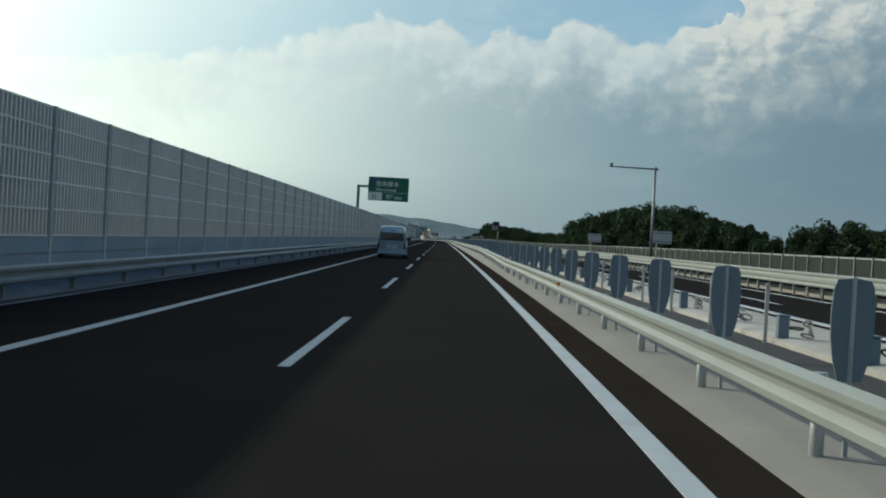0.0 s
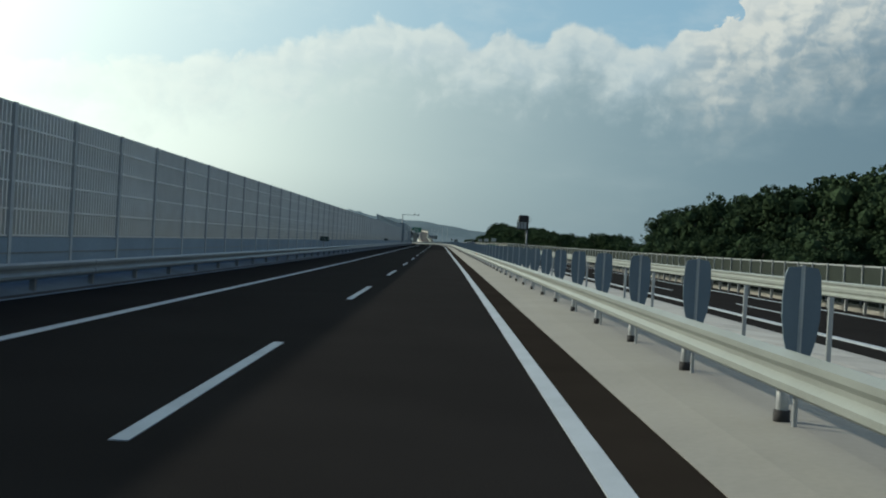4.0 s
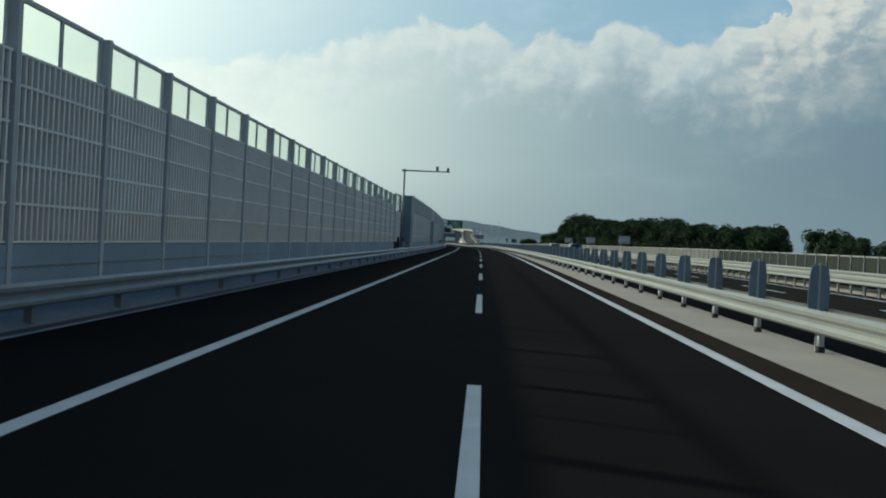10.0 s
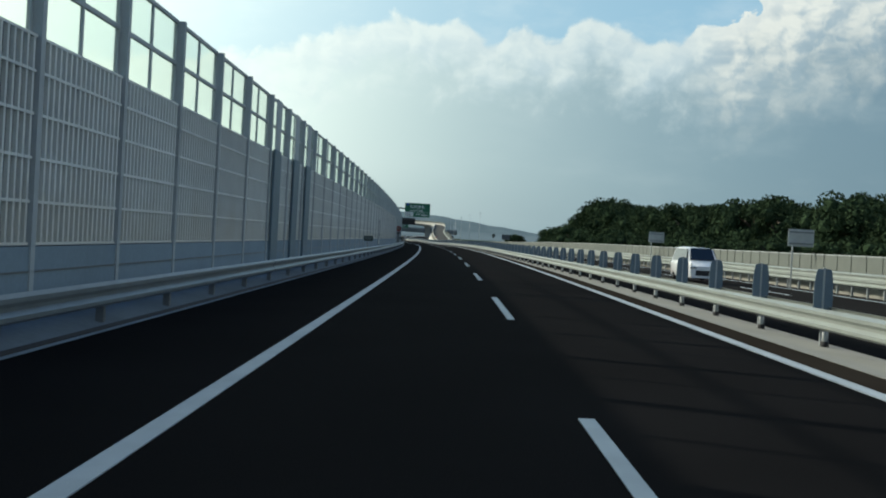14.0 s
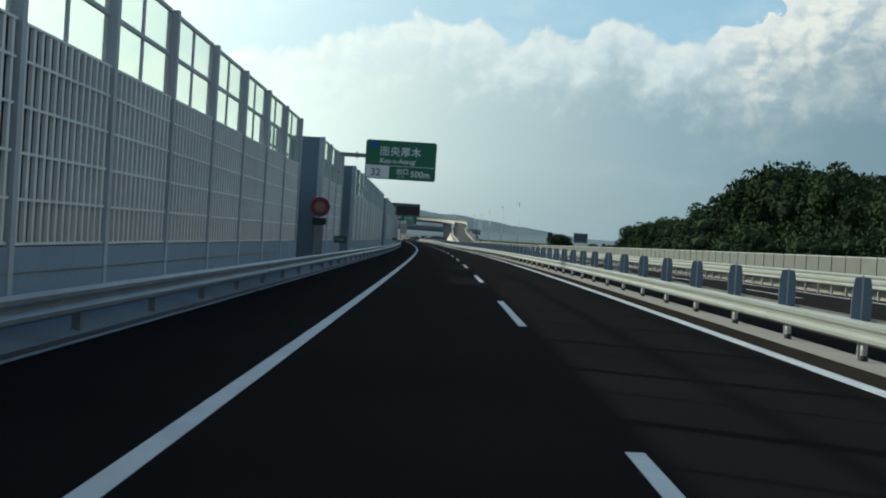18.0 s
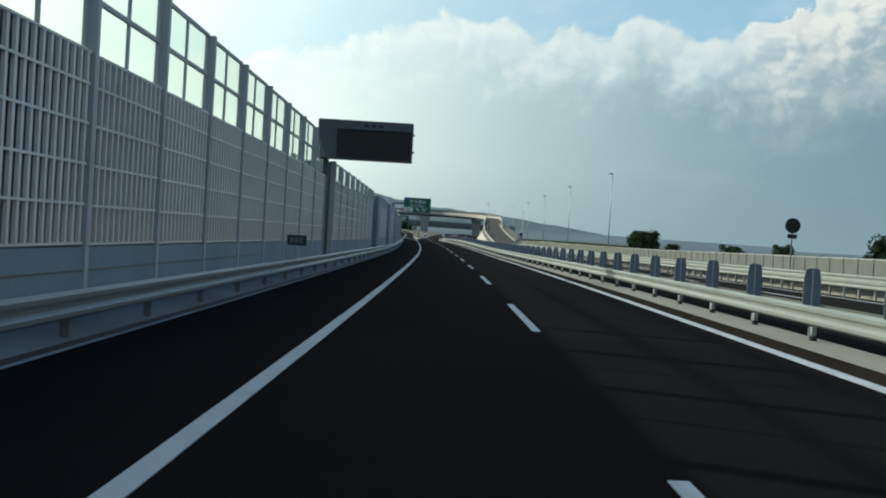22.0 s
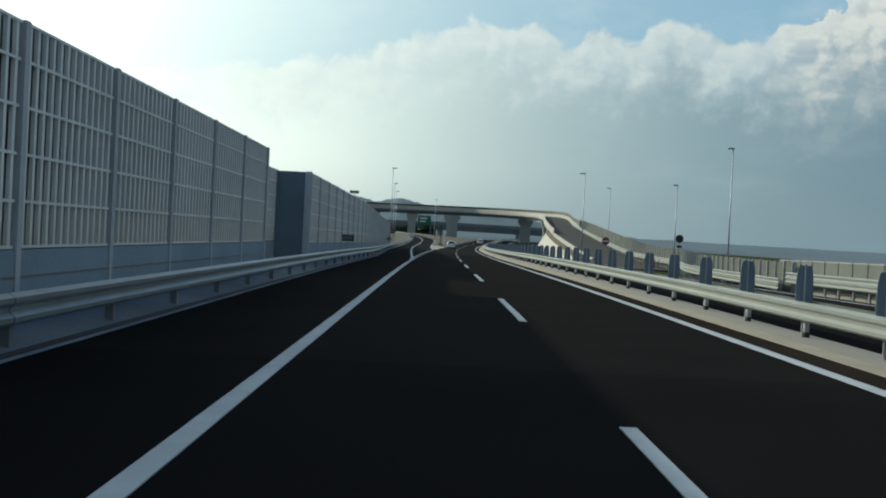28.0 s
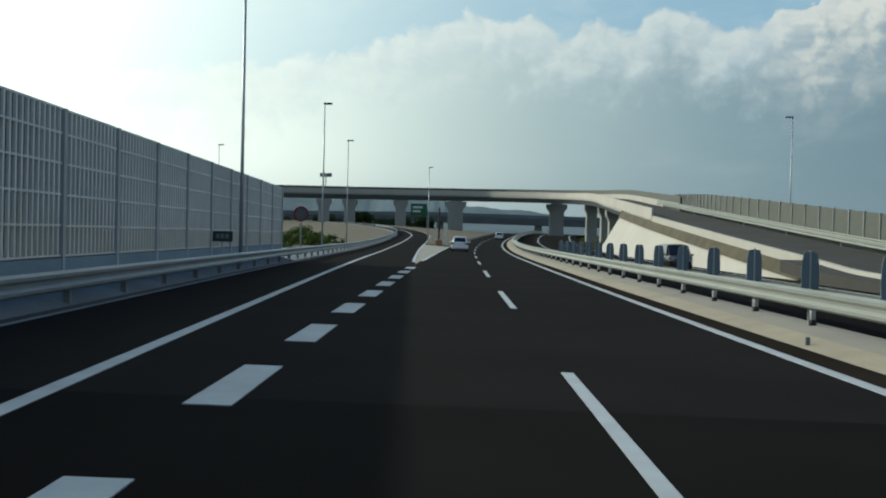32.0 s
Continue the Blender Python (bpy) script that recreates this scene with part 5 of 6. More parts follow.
# ---- tall lamps ----
def street_lamp(p, top, side, label):
    root = thing("street_lamp", Matrix.Translation(p) @ Matrix.Rotation(-along(900)[0], 4, "Z"), label, "street lamp", "street lamps")
    bm = bmesh.new()
    rod(bm, (0, 0, -1.2), (0, 0, top), 0.085, 0.045, 12)
    part("pole", bm, LAMPPOST, root, smooth=True)
    part("head", boxes((min(0, side * 0.95) - 0.1, max(0, side * 0.95) + 0.1, -0.16, 0.16, top - 0.02, top + 0.11), bevel=0.03), STEEL, root)
    part("base", boxes((-0.25, 0.25, -0.25, 0.25, -1.2, 0.05), bevel=0.03), DECK, root)


for s, d, top in ((836.8, 22.9, 11.6), (883.8, 23.8, 11.8), (919.7, 23.6, 11.4), (958.5, 24.2, 11.3), (991.4, 25.95, 9.9)):
    street_lamp(at(s, d), top, -0.4, "tall slim grey street lamp beyond the fence")
for s, d, top in ((1013.3, 17.4, 11.75), (1080.6, 30.3, 13.3)):
    street_lamp(beyond(s, d), top, -0.65, "tall slim grey street lamp by the ramp")
for s, d, top in ((1016.7, -9.5, 11.3), (1059, -11.5, 11.1), (1092, -12.9, 11.0), (1102, -28.7, 11.0), (1144.8, -5.6, 11.4)):
    street_lamp(beyond(s, d, 0.1), top, 0.5, "tall slim grey street lamp beside the exit lane")
flood = thing("floodlight_mast", Matrix.Translation(beyond(1346.6, -45.2)), "slim mast carrying a pair of floodlights behind the flyover", "mast")
bm = bmesh.new()
rod(bm, (0, 0, -2), (0, 0, 20.5), 0.25, 0.15)
part("pole", bm, LAMPPOST, flood)
for x in (-1.1, 1.1):
    part("floodlight", boxes((x - 0.9, x + 0.9, -0.3, 0.3, 19.3, 20.6), bevel=0.1), STEEL, flood)

# ---- boards and boxes beyond the opposite carriageway ----
def back_board(s, d, z0, z1, w, mat, label):
    root = thing("roadside_board", put(s, d), label, "road sign", "boards beyond the fence")
    part("panel", boxes((-w / 2, w / 2, -0.03, 0.0, z0, z1), bevel=0.01), mat, root)
    part("rib", boxes((-w / 2 + 0.05, w / 2 - 0.05, -0.08, -0.03, z0 + 0.12, z0 + 0.20)), STEEL, root)
    part("rib", boxes((-w / 2 + 0.05, w / 2 - 0.05, -0.08, -0.03, z1 - 0.20, z1 - 0.12)), STEEL, root)
    bm = bmesh.new()
    rod(bm, (-w * 0.3, 0.02, -1.0), (-w * 0.3, 0.02, z1 - 0.05), 0.045)
    part("post", bm, ZINC, root)


for s, d in ((93.2, 18.6), (131.9, 18.6), (460.3, 18.5), (500.0, 18.4), (541.5, 18.6)):
    back_board(s, d, 1.82, 2.78, 1.45, ZINC, "grey back of a small road sign behind the rail")
back_board(710.7, 18.6, 1.9, 3.2, 1.9, SHELL, "dark back of a large road sign behind the rail")


def round_sign(s, d, z, front, label, r=0.45):
    root = thing("round_sign", put(s, d), label, "road sign", "round signs")
    bm = bmesh.new()
    rod(bm, (0, -0.02, z), (0, 0.02, z), r, sides=28)
    part("disc", bm, front, root)
    bm = bmesh.new()
    rod(bm, (0, 0.05, -0.6), (0, 0.05, z + 0.2), 0.04)
    part("post", bm, STEEL, root)
    return root


entry = round_sign(988.2, 17.3, 2.70, RED, "red round no-entry sign with a white bar")
part("bar", boxes((-0.33, 0.33, -0.032, -0.02, 2.62, 2.78)), LETTER, entry)
for s, d in ((745.6, 18.75), (983.4, 24.9)):
    backed = round_sign(s, d, 3.45 if d > 20 else 3.2, DARK, "dark back of a round sign with a plate below")
    part("plate", boxes((-0.28, 0.28, -0.02, 0.02, 2.45, 2.70)), DARK, backed)
limit = round_sign(1040, -10.6, 2.6, RED, "round red-rimmed sign at the end of the barrier")
bm = bmesh.new()
rod(bm, (0, -0.03, 2.6), (0, -0.02, 2.6), 0.33, sides=24)
part("face", bm, SHELL, limit)

tower = thing("sign_tower", put(341.6, 18.6), "dark steel tower with a boxed sign and a ladder cage", "sign tower")
part("upper_box", boxes((-1.80, 0.15, -0.5, 0.5, 5.72, 7.0), bevel=0.22), DARK, tower)
part("lip", boxes((-1.95, 0.2, -0.55, 0.5, 5.68, 5.76), bevel=0.02), STEEL, tower)
part("frame", boxes((-2.0, 0.1, -0.45, 0.45, 4.28, 4.42), (-2.0, -1.9, -0.45, 0.45, 4.28, 5.95), (-0.25, 0.1, -0.45, 0.45, 4.28, 5.95), (-1.40, -1.33, -0.3, 0.3, 4.4, 5.75), (-0.82, -0.75, -0.3, 0.3, 4.4, 5.75)), DARK, tower)
for x0, x1 in ((-1.88, -1.42), (-1.31, -0.84), (-0.73, -0.27)):
    part("louvre", boxes((x0, x1, -0.1, -0.04, 4.46, 5.64), bevel=0.02), LAMPPOST, tower, "grey louvred panel")
bm = bmesh.new()
rod(bm, (-0.1, 0, -1.5), (-0.1, 0, 4.4), 0.16, 0.15, 14)
part("pole", bm, STEEL, tower, smooth=True)
bm = bmesh.new()
for z in (5.85, 6.3, 6.75):
    rod(bm, (0.15, -0.3, z), (0.55, -0.3, z), 0.02, sides=6)
    rod(bm, (0.55, -0.3, z), (0.55, 0.3, z), 0.02, sides=6)
for y in (-0.3, 0.3):
    rod(bm, (0.55, y, 5.8), (0.55, y, 6.8), 0.02, sides=6)
box(bm, 0.1, 0.6, -0.35, 0.35, 5.78, 5.83)
part("ladder_cage", bm, ZINC, tower)

# amber reflectors on the median rail and slim stakes behind it
for s in (34, 84, 126.2, 222, 366.4, 414.4, 750.4, 847.9):
    r = thing("rail_reflector", put(*((81.4, 4.86, 0.36) if s == 84 else (s, rail_at(s) - 0.115, lift(s) + 0.56))), "small amber reflector on the guard rail", "reflector", "rail reflectors")
    bm = bmesh.new()
    rod(bm, (0, -0.015, 0.02), (0, 0.015, 0.02), 0.05, sides=16)
    part("lens", bm, ORANGE, r)
    part("clip", boxes((-0.012, 0.012, 0.015, 0.03, -0.09, 0.05)), ZINC, r)
near_lens = thing("rail_reflector", put(937.4, -6.33, 0.27), "small amber reflector under the near guard rail", "reflector", "rail reflectors")
part("lens", boxes((-0.06, 0.06, -0.02, 0.02, -0.05, 0.05), bevel=0.01), ORANGE, near_lens)
part("clip", boxes((-0.10, -0.06, -0.015, 0.015, -0.02, 0.16)), ZINC, near_lens)
stub = thing("broken_stake", put(992.8, 4.4, 0.02), "short dark stub of a broken stake in the gutter", "post")
part("shaft", boxes((-0.035, 0.035, -0.03, 0.03, -0.1, 0.16), bevel=0.01), STEEL, stub)
for i in range(72):
    s = -14 + 4.0 * i
    stake = thing("median_stake", put(s, 7.3, lift(s) * 0.6 + 0.12), "slim pale stake on the concrete median", "post", "median stakes")
    part("shaft", boxes((-0.03, 0.03, -0.02, 0.02, -0.3, 0.92)), ZINC, stake)
    if s < 130:
        part("junction_box", boxes((0.20, 0.38, -0.10, 0.10, 0.0, 0.37), (0.18, 0.40, -0.12, 0.12, 0.37, 0.40), bevel=0.015), VANE, stake, "blue-grey junction box")
        rng = random.Random(i)
        for k in range(5):
            mid = Vector((0.50 + rng.uniform(0, 0.36), rng.uniform(-0.28, 0.28), 0.06 + 0.05 * k))
            r, tilt, swing = rng.uniform(0.06, 0.12), rng.uniform(0.2, 1.2), rng.uniform(0, 3.1)
            turn = Matrix.Rotation(swing, 3, "Z") @ Matrix.Rotation(tilt, 3, "X")
            pale = k != 2
            part("cable_loop", hoop(mid, r, 0.016, turn), PALE_SLAB if pale else RUBBER, stake, "loop of pale cable" if pale else "loop of black cable", smooth=True)

for k in range(6):
    red = thing("delineator_post", Matrix.Translation(beyond(997 + 2.6 * k, 25.2, -0.5)), "slim red plastic delineator post where the ramp merges", "post", "delineator posts")
    bm = bmesh.new()
    rod(bm, (0, 0, 0.05), (0, 0, 0.95), 0.05, 0.04, 10)
    part("shaft", bm, RED, red)
    bm = bmesh.new()
    rod(bm, (0, 0, 0.0), (0, 0, 0.06), 0.14, 0.12, 12)
    part("base", bm, RED, red)

# ---- trees ----
def crown_mesh(seed, cards, mat=LEAF):
    """Lobes of leaves round a ragged dome, with gaps; one unit is the crown's radius."""
    rng = random.Random(seed)
    bm = bmesh.new()
    lobes = []
    for _ in range(38):
        a, z = rng.uniform(0, 2 * math.pi), rng.uniform(-0.8, 0.66)
        r = math.sqrt(max(0.05, 1 - (z / 1.02) ** 2)) * rng.uniform(0.30, 0.80)
        lobes.append((Vector((r * math.cos(a), r * math.sin(a), z)), rng.uniform(0.15, 0.30)))
    lobes.append((Vector((0, 0, 0.05)), 0.50))
    for c, r in lobes:
        bmesh.ops.create_icosphere(bm, subdivisions=1, radius=r * 0.64, matrix=Matrix.Translation(c))
    for _ in range(cards):
        c, r = rng.choice(lobes)
        n = Vector((rng.gauss(0, 1), rng.gauss(0, 1), rng.gauss(0.25, 1))).normalized()
        p = c + n * r * (1.10 - 0.26 * rng.random() ** 1.5)
        side = Vector((rng.gauss(0, 1), rng.gauss(0, 1), rng.gauss(0, 1))).normalized()
        up = side.cross(Vector((rng.gauss(0, 1), rng.gauss(0, 1), rng.gauss(0, 1)))).normalized()
        w, h = rng.uniform(0.018, 0.034), rng.uniform(0.024, 0.048)
        bm.faces.new([bm.verts.new(p + side * x * w + up * y * h) for x, y in ((-0.9, -0.3), (0.2, -1), (0.9, 0.3), (-0.2, 1.1))])
    me = bpy.data.meshes.new("crown")
    bm.to_mesh(me)
    bm.free()
    me.materials.append(mat)
    return me


def trunk_mesh(seed):
    rng = random.Random(seed)
    bm = bmesh.new()
    rod(bm, (0, 0, -0.2), (0.02, 0, 0.75), 0.075, 0.05, 8)
    for k in range(6):
        a = k * 1.05 + rng.uniform(-0.3, 0.3)
        z = rng.uniform(0.45, 0.75)
        rod(bm, (0.01, 0, z), (0.28 * math.cos(a), 0.28 * math.sin(a), z + rng.uniform(0.15, 0.28)), 0.03, 0.012, 6)
    me = bpy.data.meshes.new("trunk")
    bm.to_mesh(me)
    bm.free()
    me.materials.append(BARK)
    return me


CROWNS = [crown_mesh(k, 7200) for k in range(6)]
LOW_CROWNS = [crown_mesh(k, 3800) for k in (11, 12, 13)]
LIGHT_CROWNS = [crown_mesh(k, 3000, LEAF_LIGHT) for k in (7, 8)]
TRUNKS = [trunk_mesh(k) for k in range(3)]
dice = random.Random(11)


def tree(p, top, label, group, broad=1.0, name="broadleaf_tree"):
    """A tree whose crown tops out top metres over the carriageway's level."""
    h = top + 2.0
    root = thing(name, Matrix.Translation((p.x, p.y, p.z - 2.0)) @ Matrix.Rotation(dice.uniform(0, 6.28), 4, "Z"), label, "tree", group)
    r = h * 0.44 * broad
    share("trunk", dice.choice(TRUNKS), Matrix.Diagonal((h * 0.75, h * 0.75, h * 0.75, 1)), root)
    tall = h * 0.52
    share("crown", dice.choice({"shrub": LIGHT_CROWNS, "bush": LOW_CROWNS}.get(name, CROWNS)), Matrix.Translation((0, 0, h - tall * 1.0)) @ Matrix.Diagonal((r, r, tall, 1)), root)


WOOD = "dark green broadleaf tree at the edge of a wood"
# height of the wood's outline along the road, as it stands 40 m off
canopy = spline([(92, 4.0), (104, 4.7), (116, 5.5), (128, 4.8), (136, 3.3), (144, 3.2), (149, 5.3), (173, 7.9), (228, 10.5), (268, 10), (300, 9.3), (322, 7.5), (332, 3), (340, 2.2), (359, 3.3), (374, 5.2), (391, 4.8), (410, 4.4), (420, 2.8), (438, 3.4), (460, 5), (485, 6), (518, 6.4), (544, 7.6), (588, 8.9), (640, 9.4), (652, 8.8), (662, 10), (673, 12.1), (691, 13.3), (701, 12.4), (716, 9.8), (724, 7), (761, 7.9), (768, 6), (786, 3)])
for n, s0, s1 in ((10, 96, 142), (38, 148, 328), (16, 334, 456), (38, 456, 655), (15, 660, 716), (14, 724, 784)):
    for k in range(n):
        s, d = s0 + (s1 - s0) * (k + dice.uniform(0.2, 0.8)) / n, dice.uniform(37, 44)
        rise = 1.6 + (canopy(s) - 1.6) * d / 40 * dice.uniform(0.88, 1.02)
        tree(at(s, d), rise, WOOD, "trees of the wood", dice.uniform(0.95, 1.25))
    for k in range(n):
        s, d = dice.uniform(s0, s1), dice.uniform(31, 35)
        tree(at(s, d), dice.uniform(0.25, 0.5) * canopy(s), "low dark green bush at the foot of a wood", "bushes of the wood", dice.uniform(1.1, 1.6), "bush")
for s, d, top in ((922, 46, 6.0), (961, 54, 7.0), (1008, 62, 5.2), (1045, 80, 5.0), (904.6, 60, 3.9), (890, 66, 4.2)):
    tree(at(s, d), top, "lone dark green tree in flat land", "lone trees", 1.25)
for k in range(9):
    p = beyond(dice.uniform(1085, 1150), dice.uniform(-24, -17) - 0.06 * k, 0.2)
    tree(p, dice.uniform(0.8, 2.4), "green roadside shrub beside the exit lane", "shrubs", 1.5, "shrub")
# trees added as a dark filling for the busy distance behind the flyover
for k in range(12):
    tree(beyond(1380 + dice.uniform(-20, 40), -62 + k * 4.5, 0), dice.uniform(6, 9.5), "distant dark tree behind the flyover", "far trees", 1.2)

# far wooded ridge on the horizon
def ridge(name, a0, a1, dist, heights, label, mat=HILL):
    rng = random.Random(5)
    bm, cols = bmesh.new(), []
    n = 420
    for i in range(n + 1):
        u = i / n
        a = radians(a0 + (a1 - a0) * u)
        h = float(np.interp(u, [k / (len(heights) - 1) for k in range(len(heights))], heights))
        h += noise.noise(Vector((u * 30, 1, dist))) * h * 0.14 + noise.noise(Vector((u * 160, 2, dist))) * h * 0.035
        c = [Vector((dist * k * math.sin(a), dist * k * math.cos(a), z)) for k, z in ((0.80, -12), (1.0, h), (1.15, -12))]
        cols.append([bm.verts.new(v) for v in c])
    for a, b in zip(cols, cols[1:]):
        for j in range(2):
            bm.faces.new((a[j], a[j + 1], b[j + 1], b[j]))
    tagged(mesh_ob(name, bm, mat, smooth=True), label, "hills", kind="structure")


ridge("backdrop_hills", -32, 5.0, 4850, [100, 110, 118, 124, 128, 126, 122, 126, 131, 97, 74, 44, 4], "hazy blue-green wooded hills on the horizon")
# belt added to darken the gap below the low bridge
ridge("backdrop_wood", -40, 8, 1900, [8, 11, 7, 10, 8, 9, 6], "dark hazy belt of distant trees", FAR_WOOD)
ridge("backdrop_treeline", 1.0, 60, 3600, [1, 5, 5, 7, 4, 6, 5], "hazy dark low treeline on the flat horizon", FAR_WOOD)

# ---- vehicles ----
def loft(bm, sections):
    """Skins half profiles of (x, z), given from bottom to top at y, mirrored about x = 0, with closed ends."""
    rings = []
    for y, prof in sections:
        ring = [bm.verts.new((x, y, z)) for x, z in prof] + [bm.verts.new((-x, y, z)) for x, z in reversed(prof)]
        rings.append(ring)
    k = len(rings[0])
    for a, b in zip(rings, rings[1:]):
        for j in range(k):
            bm.faces.new((a[j], b[j], b[(j + 1) % k], a[(j + 1) % k]))
    bm.faces.new(rings[0])
    bm.faces.new(rings[-1][::-1])
    bmesh.ops.recalc_face_normals(bm, faces=bm.faces)
    for f in bm.faces:
        f.smooth = True
    for e in bm.edges:
        e.smooth = len(e.link_faces) == 2 and e.calc_face_angle() < 0.62
    return bm


def wheel(root, x, y, r, width=0.2, rim=None):
    side = math.copysign(1, x)
    bm = bmesh.new()
    rod(bm, (x - side * width, y, r), (x, y, r), r, sides=28)
    bmesh.ops.bevel(bm, geom=[e for e in bm.edges], offset=0.025, segments=2, affect="EDGES")
    w = part("wheel", bm, TYRE, root, "black rubber tyre")
    bm = bmesh.new()
    rod(bm, (x - side * 0.03, y, r), (x + side * 0.006, y, r), r * 0.62, sides=24)
    part("rim", bm, rim or CHROME, w)
    bm = bmesh.new()
    for k in range(8):
        a = k * math.pi / 4
        c, s = math.cos(a), math.sin(a)
        rod(bm, (x + side * 0.008, y + c * r * 0.42, r + s * r * 0.42), (x + side * 0.012, y + c * r * 0.42, r + s * r * 0.42), r * 0.11, sides=8)
    part("rim_openings", bm, DARK, w)


def slab(pts, thick, normal):
    """A thin panel from corner points, pushed out along normal."""
    bm = bmesh.new()
    n = Vector(normal) * thick
    a = [bm.verts.new(Vector(p)) for p in pts]
    b = [bm.verts.new(Vector(p) + n) for p in pts]
    bm.faces.new(a[::-1])
    bm.faces.new(b)
    k = len(pts)
    for j in range(k):
        bm.faces.new((a[j], a[(j + 1) % k], b[(j + 1) % k], b[j]))
    bmesh.ops.recalc_face_normals(bm, faces=bm.faces)
    return bm


def silver_van():
    van = thing("van", put(82.95, -1.85), "silver high-roof van with a dark rear window in the near lane", "van")
    W = 0.94

    def prof(w, low, belt, roof, lean):
        return [(w - 0.10, low), (w - 0.02, low + 0.12), (w, low + 0.45), (w, belt - 0.12), (w - 0.02, belt), (w - 0.04 - lean * 0.35, belt + 0.45), (w - 0.055 - lean * 0.7, roof - 0.30), (w - 0.075 - lean, roof - 0.13), (w - 0.105 - lean, roof - 0.06), (w - 0.17 - lean, roof - 0.02), (w - 0.30 - lean, roof), (0.0, roof + 0.02)]

    body = [(0.0, prof(W - 0.035, 0.40, 1.18, 2.065, 0.08)), (0.03, prof(W - 0.012, 0.34, 1.20, 2.120, 0.07)), (0.09, prof(W - 0.004, 0.32, 1.20, 2.150, 0.065)), (0.35, prof(W, 0.30, 1.20, 2.165, 0.06)), (1.6, prof(W, 0.30, 1.20, 2.195, 0.06)), (3.2, prof(W, 0.30, 1.20, 2.175, 0.06)), (3.75, prof(W, 0.30, 1.20, 2.045, 0.07)), (4.25, prof(W - 0.01, 0.30, 1.18, 1.82, 0.08)), (4.7, prof(W - 0.02, 0.30, 1.14, 1.48, 0.06)), (5.0, prof(W - 0.05, 0.32, 1.02, 1.18, 0.04)), (5.28, prof(W - 0.12, 0.36, 0.82, 0.98, 0.03)), (5.36, prof(W - 0.22, 0.40, 0.72, 0.84, 0.02))]
    bm = loft(bmesh.new(), body)
    part("body", bm, VAN_PAINT, van, smooth=False)
    part("rear_window", slab([(-0.80, -0.004, 1.20), (0.80, -0.004, 1.20), (0.835, -0.002, 1.25), (0.80, 0.012, 1.67), (0.74, 0.020, 1.745), (-0.74, 0.020, 1.745), (-0.80, 0.012, 1.67), (-0.835, -0.002, 1.25)], 0.022, (0, -1, 0.1)), TINT, van, "dark tinted rear window")
    part("rear_bumper", boxes((-0.92, 0.92, -0.035, 0.16, 0.42, 0.59), bevel=0.035), VAN_PAINT, van)
    part("lower_skirt", boxes((-0.93, 0.93, -0.06, 0.3, 0.25, 0.46), bevel=0.03), VAN_PAINT, van)
    part("plate_recess", boxes((-0.42, 0.42, -0.022, 0.02, 0.61, 0.87), bevel=0.015), POST, van, "pale panel round the plate")
    plate = part("number_plate", boxes((-0.18, 0.18, -0.034, -0.02, 0.65, 0.82)), LETTER, van, "white plate with plain bars")
    for x0, x1, z0, z1 in ((-0.13, -0.02, 0.68, 0.75), (0.02, 0.13, 0.68, 0.75), (-0.08, 0.08, 0.775, 0.80)):
        part("bar", boxes((x0, x1, -0.038, -0.033, z0, z1)), STEEL, plate)
    part("garnish", boxes((-0.44, 0.44, -0.05, 0.0, 0.87, 0.915), bevel=0.015), ZINC, van, "dull chrome strip")
    bm = bmesh.new()
    rod(bm, (0, -0.03, 1.04), (0, 0.0, 1.04), 0.06, sides=20)
    part("badge", bm, CHROME, van)
    part("brake_light", boxes((-0.15, 0.15, -0.03, 0.06, 1.82, 1.87), bevel=0.012), TAIL, van)
    for x in (-1, 1):
        part("tail_lamp", boxes((min(x * 0.81, x * 0.938), max(x * 0.81, x * 0.938), -0.006, 0.12, 0.60, 1.11), bevel=0.03), TAIL, van, "dark red tail lamp")
        for y0, y1 in ((0.55, 1.50), (1.58, 2.75), (2.83, 3.55)):
            part("side_window", slab([(x * 0.926, y0, 1.24), (x * 0.926, y1, 1.24), (x * 0.872, y1 - (0.0 if y1 < 3 else 0.0), 1.80), (x * 0.872, y0, 1.80)], 0.022, (x, 0, 0.12)), SIDE_GLASS, van, "tinted side window")
        part("door_window", slab([(x * 0.93, 3.68, 1.24), (x * 0.92, 4.55, 1.24), (x * 0.90, 4.36, 1.42), (x * 0.868, 3.72, 1.78)], 0.02, (x, 0, 0.12)), SIDE_GLASS, van, "tinted front door window")
        part("side_rail", boxes((min(x * 0.935, x * 0.952), max(x * 0.935, x * 0.952), 0.75, 3.5, 0.98, 1.01)), VAN_PAINT, van)
        part("sill", boxes((min(x * 0.86, x * 0.965), max(x * 0.86, x * 0.965), 1.35, 3.55, 0.20, 0.36), bevel=0.03), VAN_PAINT, van)
        part("mirror", boxes((min(x * 0.95, x * 1.16), max(x * 0.95, x * 1.16), 4.35, 4.50, 1.22, 1.46), bevel=0.04), DARK, van, "black door mirror")
        part("gutter", boxes((min(x * 0.80, x * 0.845), max(x * 0.80, x * 0.845), 0.35, 3.0, 1.945, 1.963)), DARK, van)
        for y in (0.98, 4.35):
            wheel(van, x * 0.950, y, 0.315, rim=STEEL)
            bm = bmesh.new()
            rod(bm, (x * 0.80, y, 0.36), (x * 0.9425, y, 0.35), 0.365, sides=28)
            part("wheel_arch", bm, DARK, van)


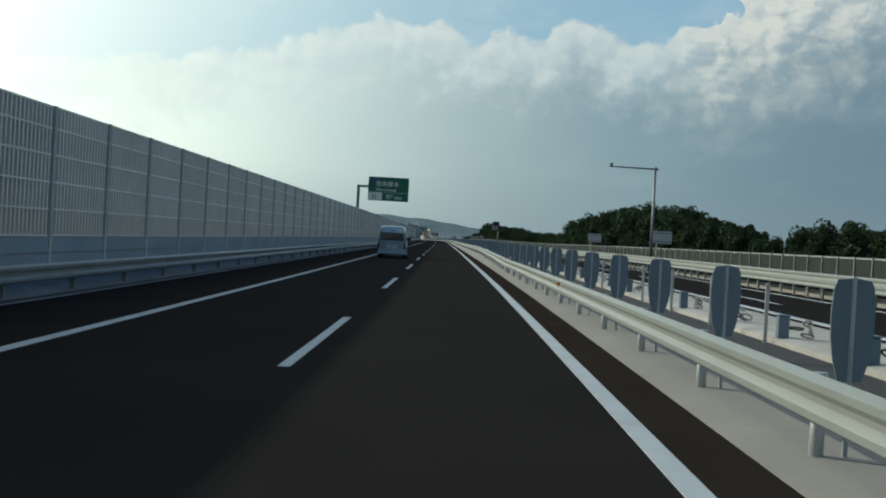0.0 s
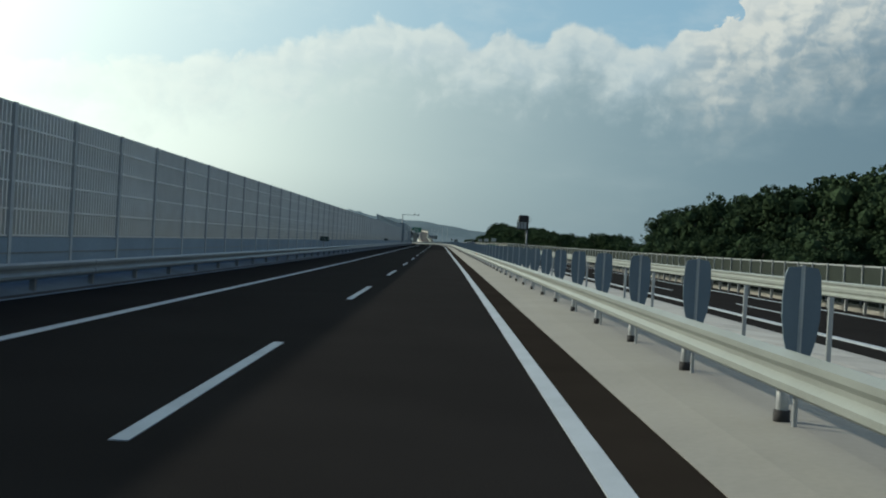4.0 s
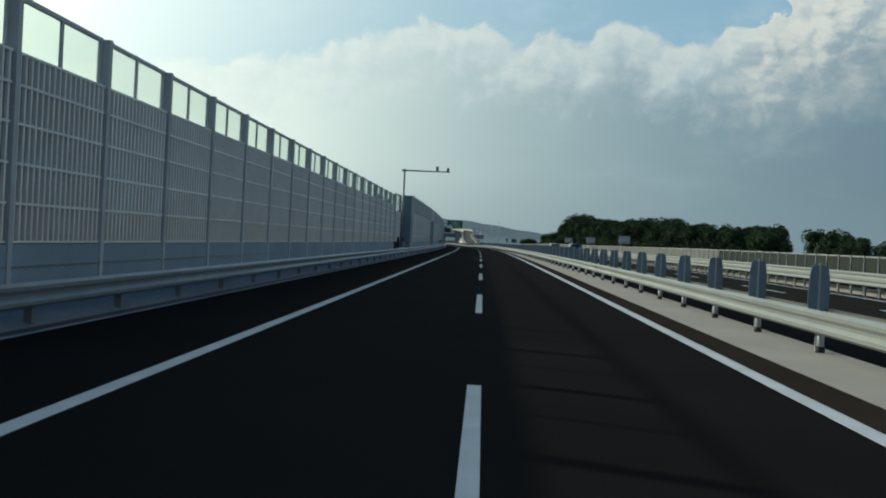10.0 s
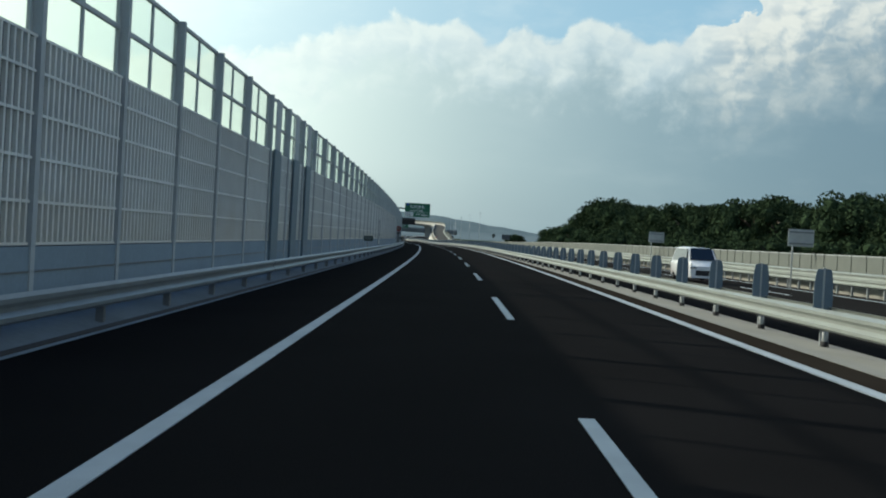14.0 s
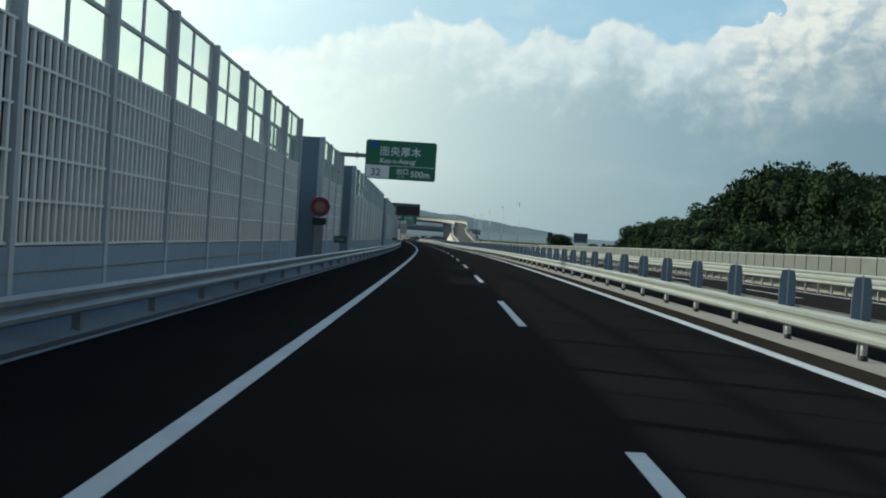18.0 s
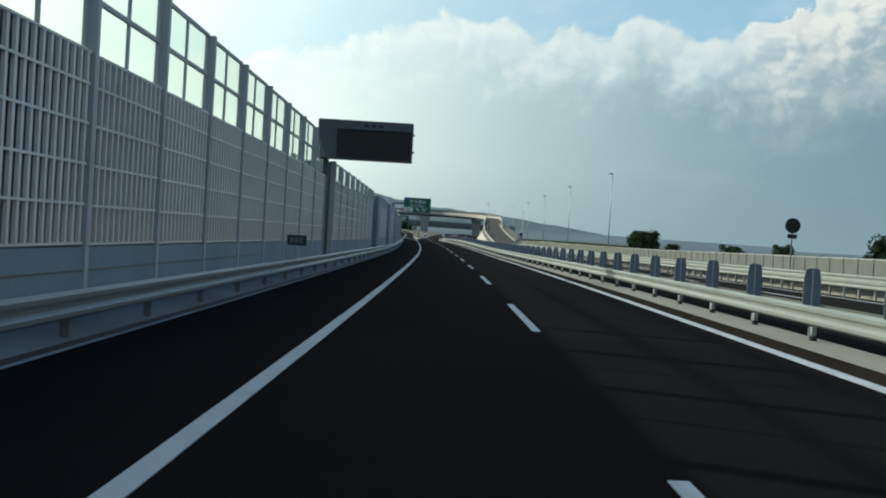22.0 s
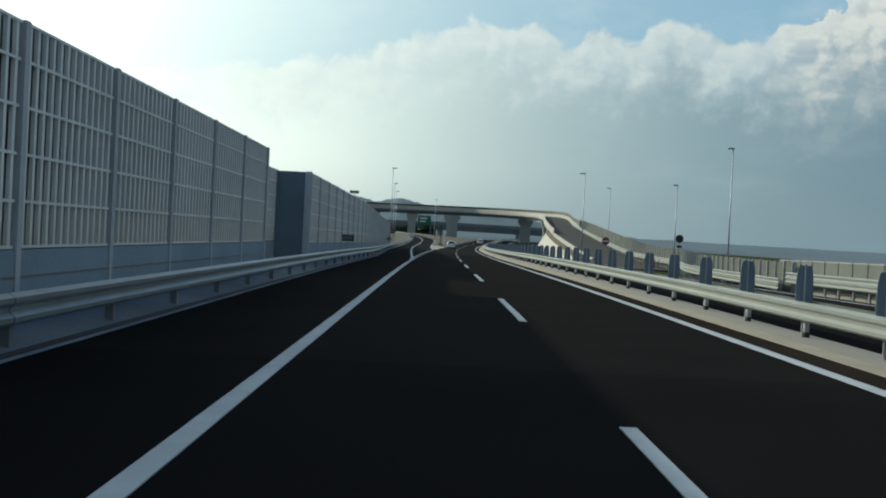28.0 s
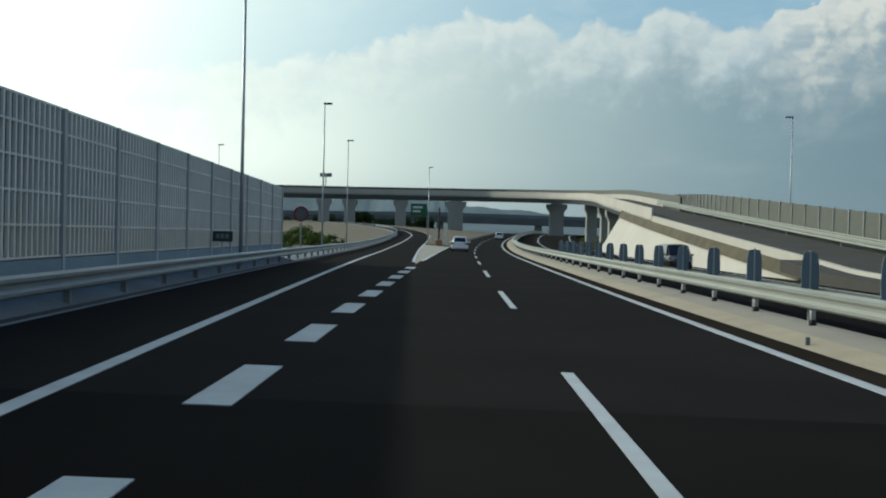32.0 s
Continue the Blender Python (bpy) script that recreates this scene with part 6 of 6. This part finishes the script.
def passenger_car(m, paint, label, long, wide, high, kind, group=""):
    """A car seen far off; kind: suv, minivan or hatch. Its tail is at y = 0."""
    car = thing("car", m, label, "car", group)
    w, belt = wide / 2, high * 0.56
    low = 0.22

    def prof(k, top, roofw):
        return [(w * k - 0.08, low), (w * k, low + 0.2), (w * k, belt - 0.08), (w * k - 0.03, belt), (roofw, top - 0.06), (roofw - 0.12, top), (0.0, top + 0.015)]

    hood = long * (0.86 if kind == "minivan" else 0.74)
    glass = long * (0.74 if kind == "minivan" else 0.54)
    tail = 0.22 if kind == "minivan" else 0.5
    secs = [(0.0, prof(0.93, belt + 0.04, w - 0.24)), (0.12, prof(0.98, belt + 0.16, w - 0.22)), (tail, prof(1.0, high - 0.04, w - 0.24)), (long * 0.35, prof(1.0, high, w - 0.22)), (glass, prof(1.0, high - 0.05, w - 0.23)), (hood, prof(1.0, belt + 0.10, w - 0.16)), (long - 0.15, prof(0.95, belt - 0.14, w - 0.2)), (long, prof(0.86, belt - 0.22, w - 0.26))]
    part("body", loft(bmesh.new(), secs), paint, car)
    part("rear_window", slab([(-w * 0.72, 0.10, belt + 0.08), (w * 0.72, 0.10, belt + 0.08), (w * 0.62, tail - 0.06, high - 0.14), (-w * 0.62, tail - 0.06, high - 0.14)], 0.05, (0, -1, 0.35)), TINT, car, "dark rear window")
    part("windscreen", slab([(-w * 0.76, hood + 0.03, belt + 0.10), (w * 0.76, hood + 0.03, belt + 0.10), (w * 0.64, glass + 0.06, high - 0.10), (-w * 0.64, glass + 0.06, high - 0.10)], 0.05, (0, 0.6, 0.8)), TINT, car, "dark windscreen")
    part("rear_bumper", boxes((-w * 0.94, w * 0.94, -0.08, 0.1, 0.26, 0.56), bevel=0.05), paint, car)
    part("under_tray", boxes((-w * 0.86, w * 0.86, -0.05, 0.3, 0.14, 0.28), bevel=0.02), DARK, car)
    part("number_plate", boxes((-0.17, 0.17, -0.095, -0.08, 0.60, 0.76)), LETTER, car, "white plate")
    part("grille", boxes((-w * 0.55, w * 0.55, long - 0.03, long + 0.02, 0.34, 0.62), bevel=0.02), DARK, car)
    for x in (-1, 1):
        part("tail_lamp", boxes((min(x * w * 0.66, x * w * 0.97), max(x * w * 0.66, x * w * 0.97), -0.02, 0.16, belt - 0.16, belt + 0.04), bevel=0.02), TAIL, car, "red tail lamp")
        part("headlight", boxes((min(x * w * 0.5, x * w * 0.88), max(x * w * 0.5, x * w * 0.88), long - 0.14, long + 0.01, belt - 0.36, belt - 0.22), bevel=0.02), CHROME, car)
        part("side_window", slab([(x * (w - 0.045), tail + 0.3, belt + 0.03), (x * (w - 0.045), hood - 0.1, belt + 0.03), (x * (w - 0.2), glass, high - 0.12), (x * (w - 0.2), tail + 0.35, high - 0.12)], 0.03, (x, 0, 0.3)), TINT, car, "dark side window")
        part("mirror", boxes((min(x * w, x * (w + 0.2)), max(x * w, x * (w + 0.2)), hood - 0.45, hood - 0.3, belt + 0.02, belt + 0.18), bevel=0.03), paint, car)
        for y in (long * 0.19, long * 0.80):
            wheel(car, x * (w - 0.01), y, 0.32)


silver_van()
passenger_car(Matrix.Translation(at(1092.0, -1.6)) @ Matrix.Rotation(-along(1092)[0], 4, "Z"), WHITE_PAINT, "white sport utility car seen from behind in the near lane", 4.4, 1.78, 1.58, "suv")
passenger_car(put(1210, 1.8), WHITE_PAINT, "small white car far ahead in the lane by the median", 4.2, 1.7, 1.5, "hatch")
passenger_car(put(501.5, 12.4, -0.28, 180), WHITE_PAINT, "white minivan on the opposite carriageway", 4.7, 1.75, 1.85, "minivan")
passenger_car(put(464.0, 12.4, -0.28, 180), BLACK_PAINT, "black minivan on the opposite carriageway", 4.7, 1.75, 1.9, "minivan")
passenger_car(put(1058.5, 14.4, -0.35, 180), BLACK_PAINT, "black minivan on the opposite carriageway near the ramp", 4.8, 1.85, 1.95, "minivan")
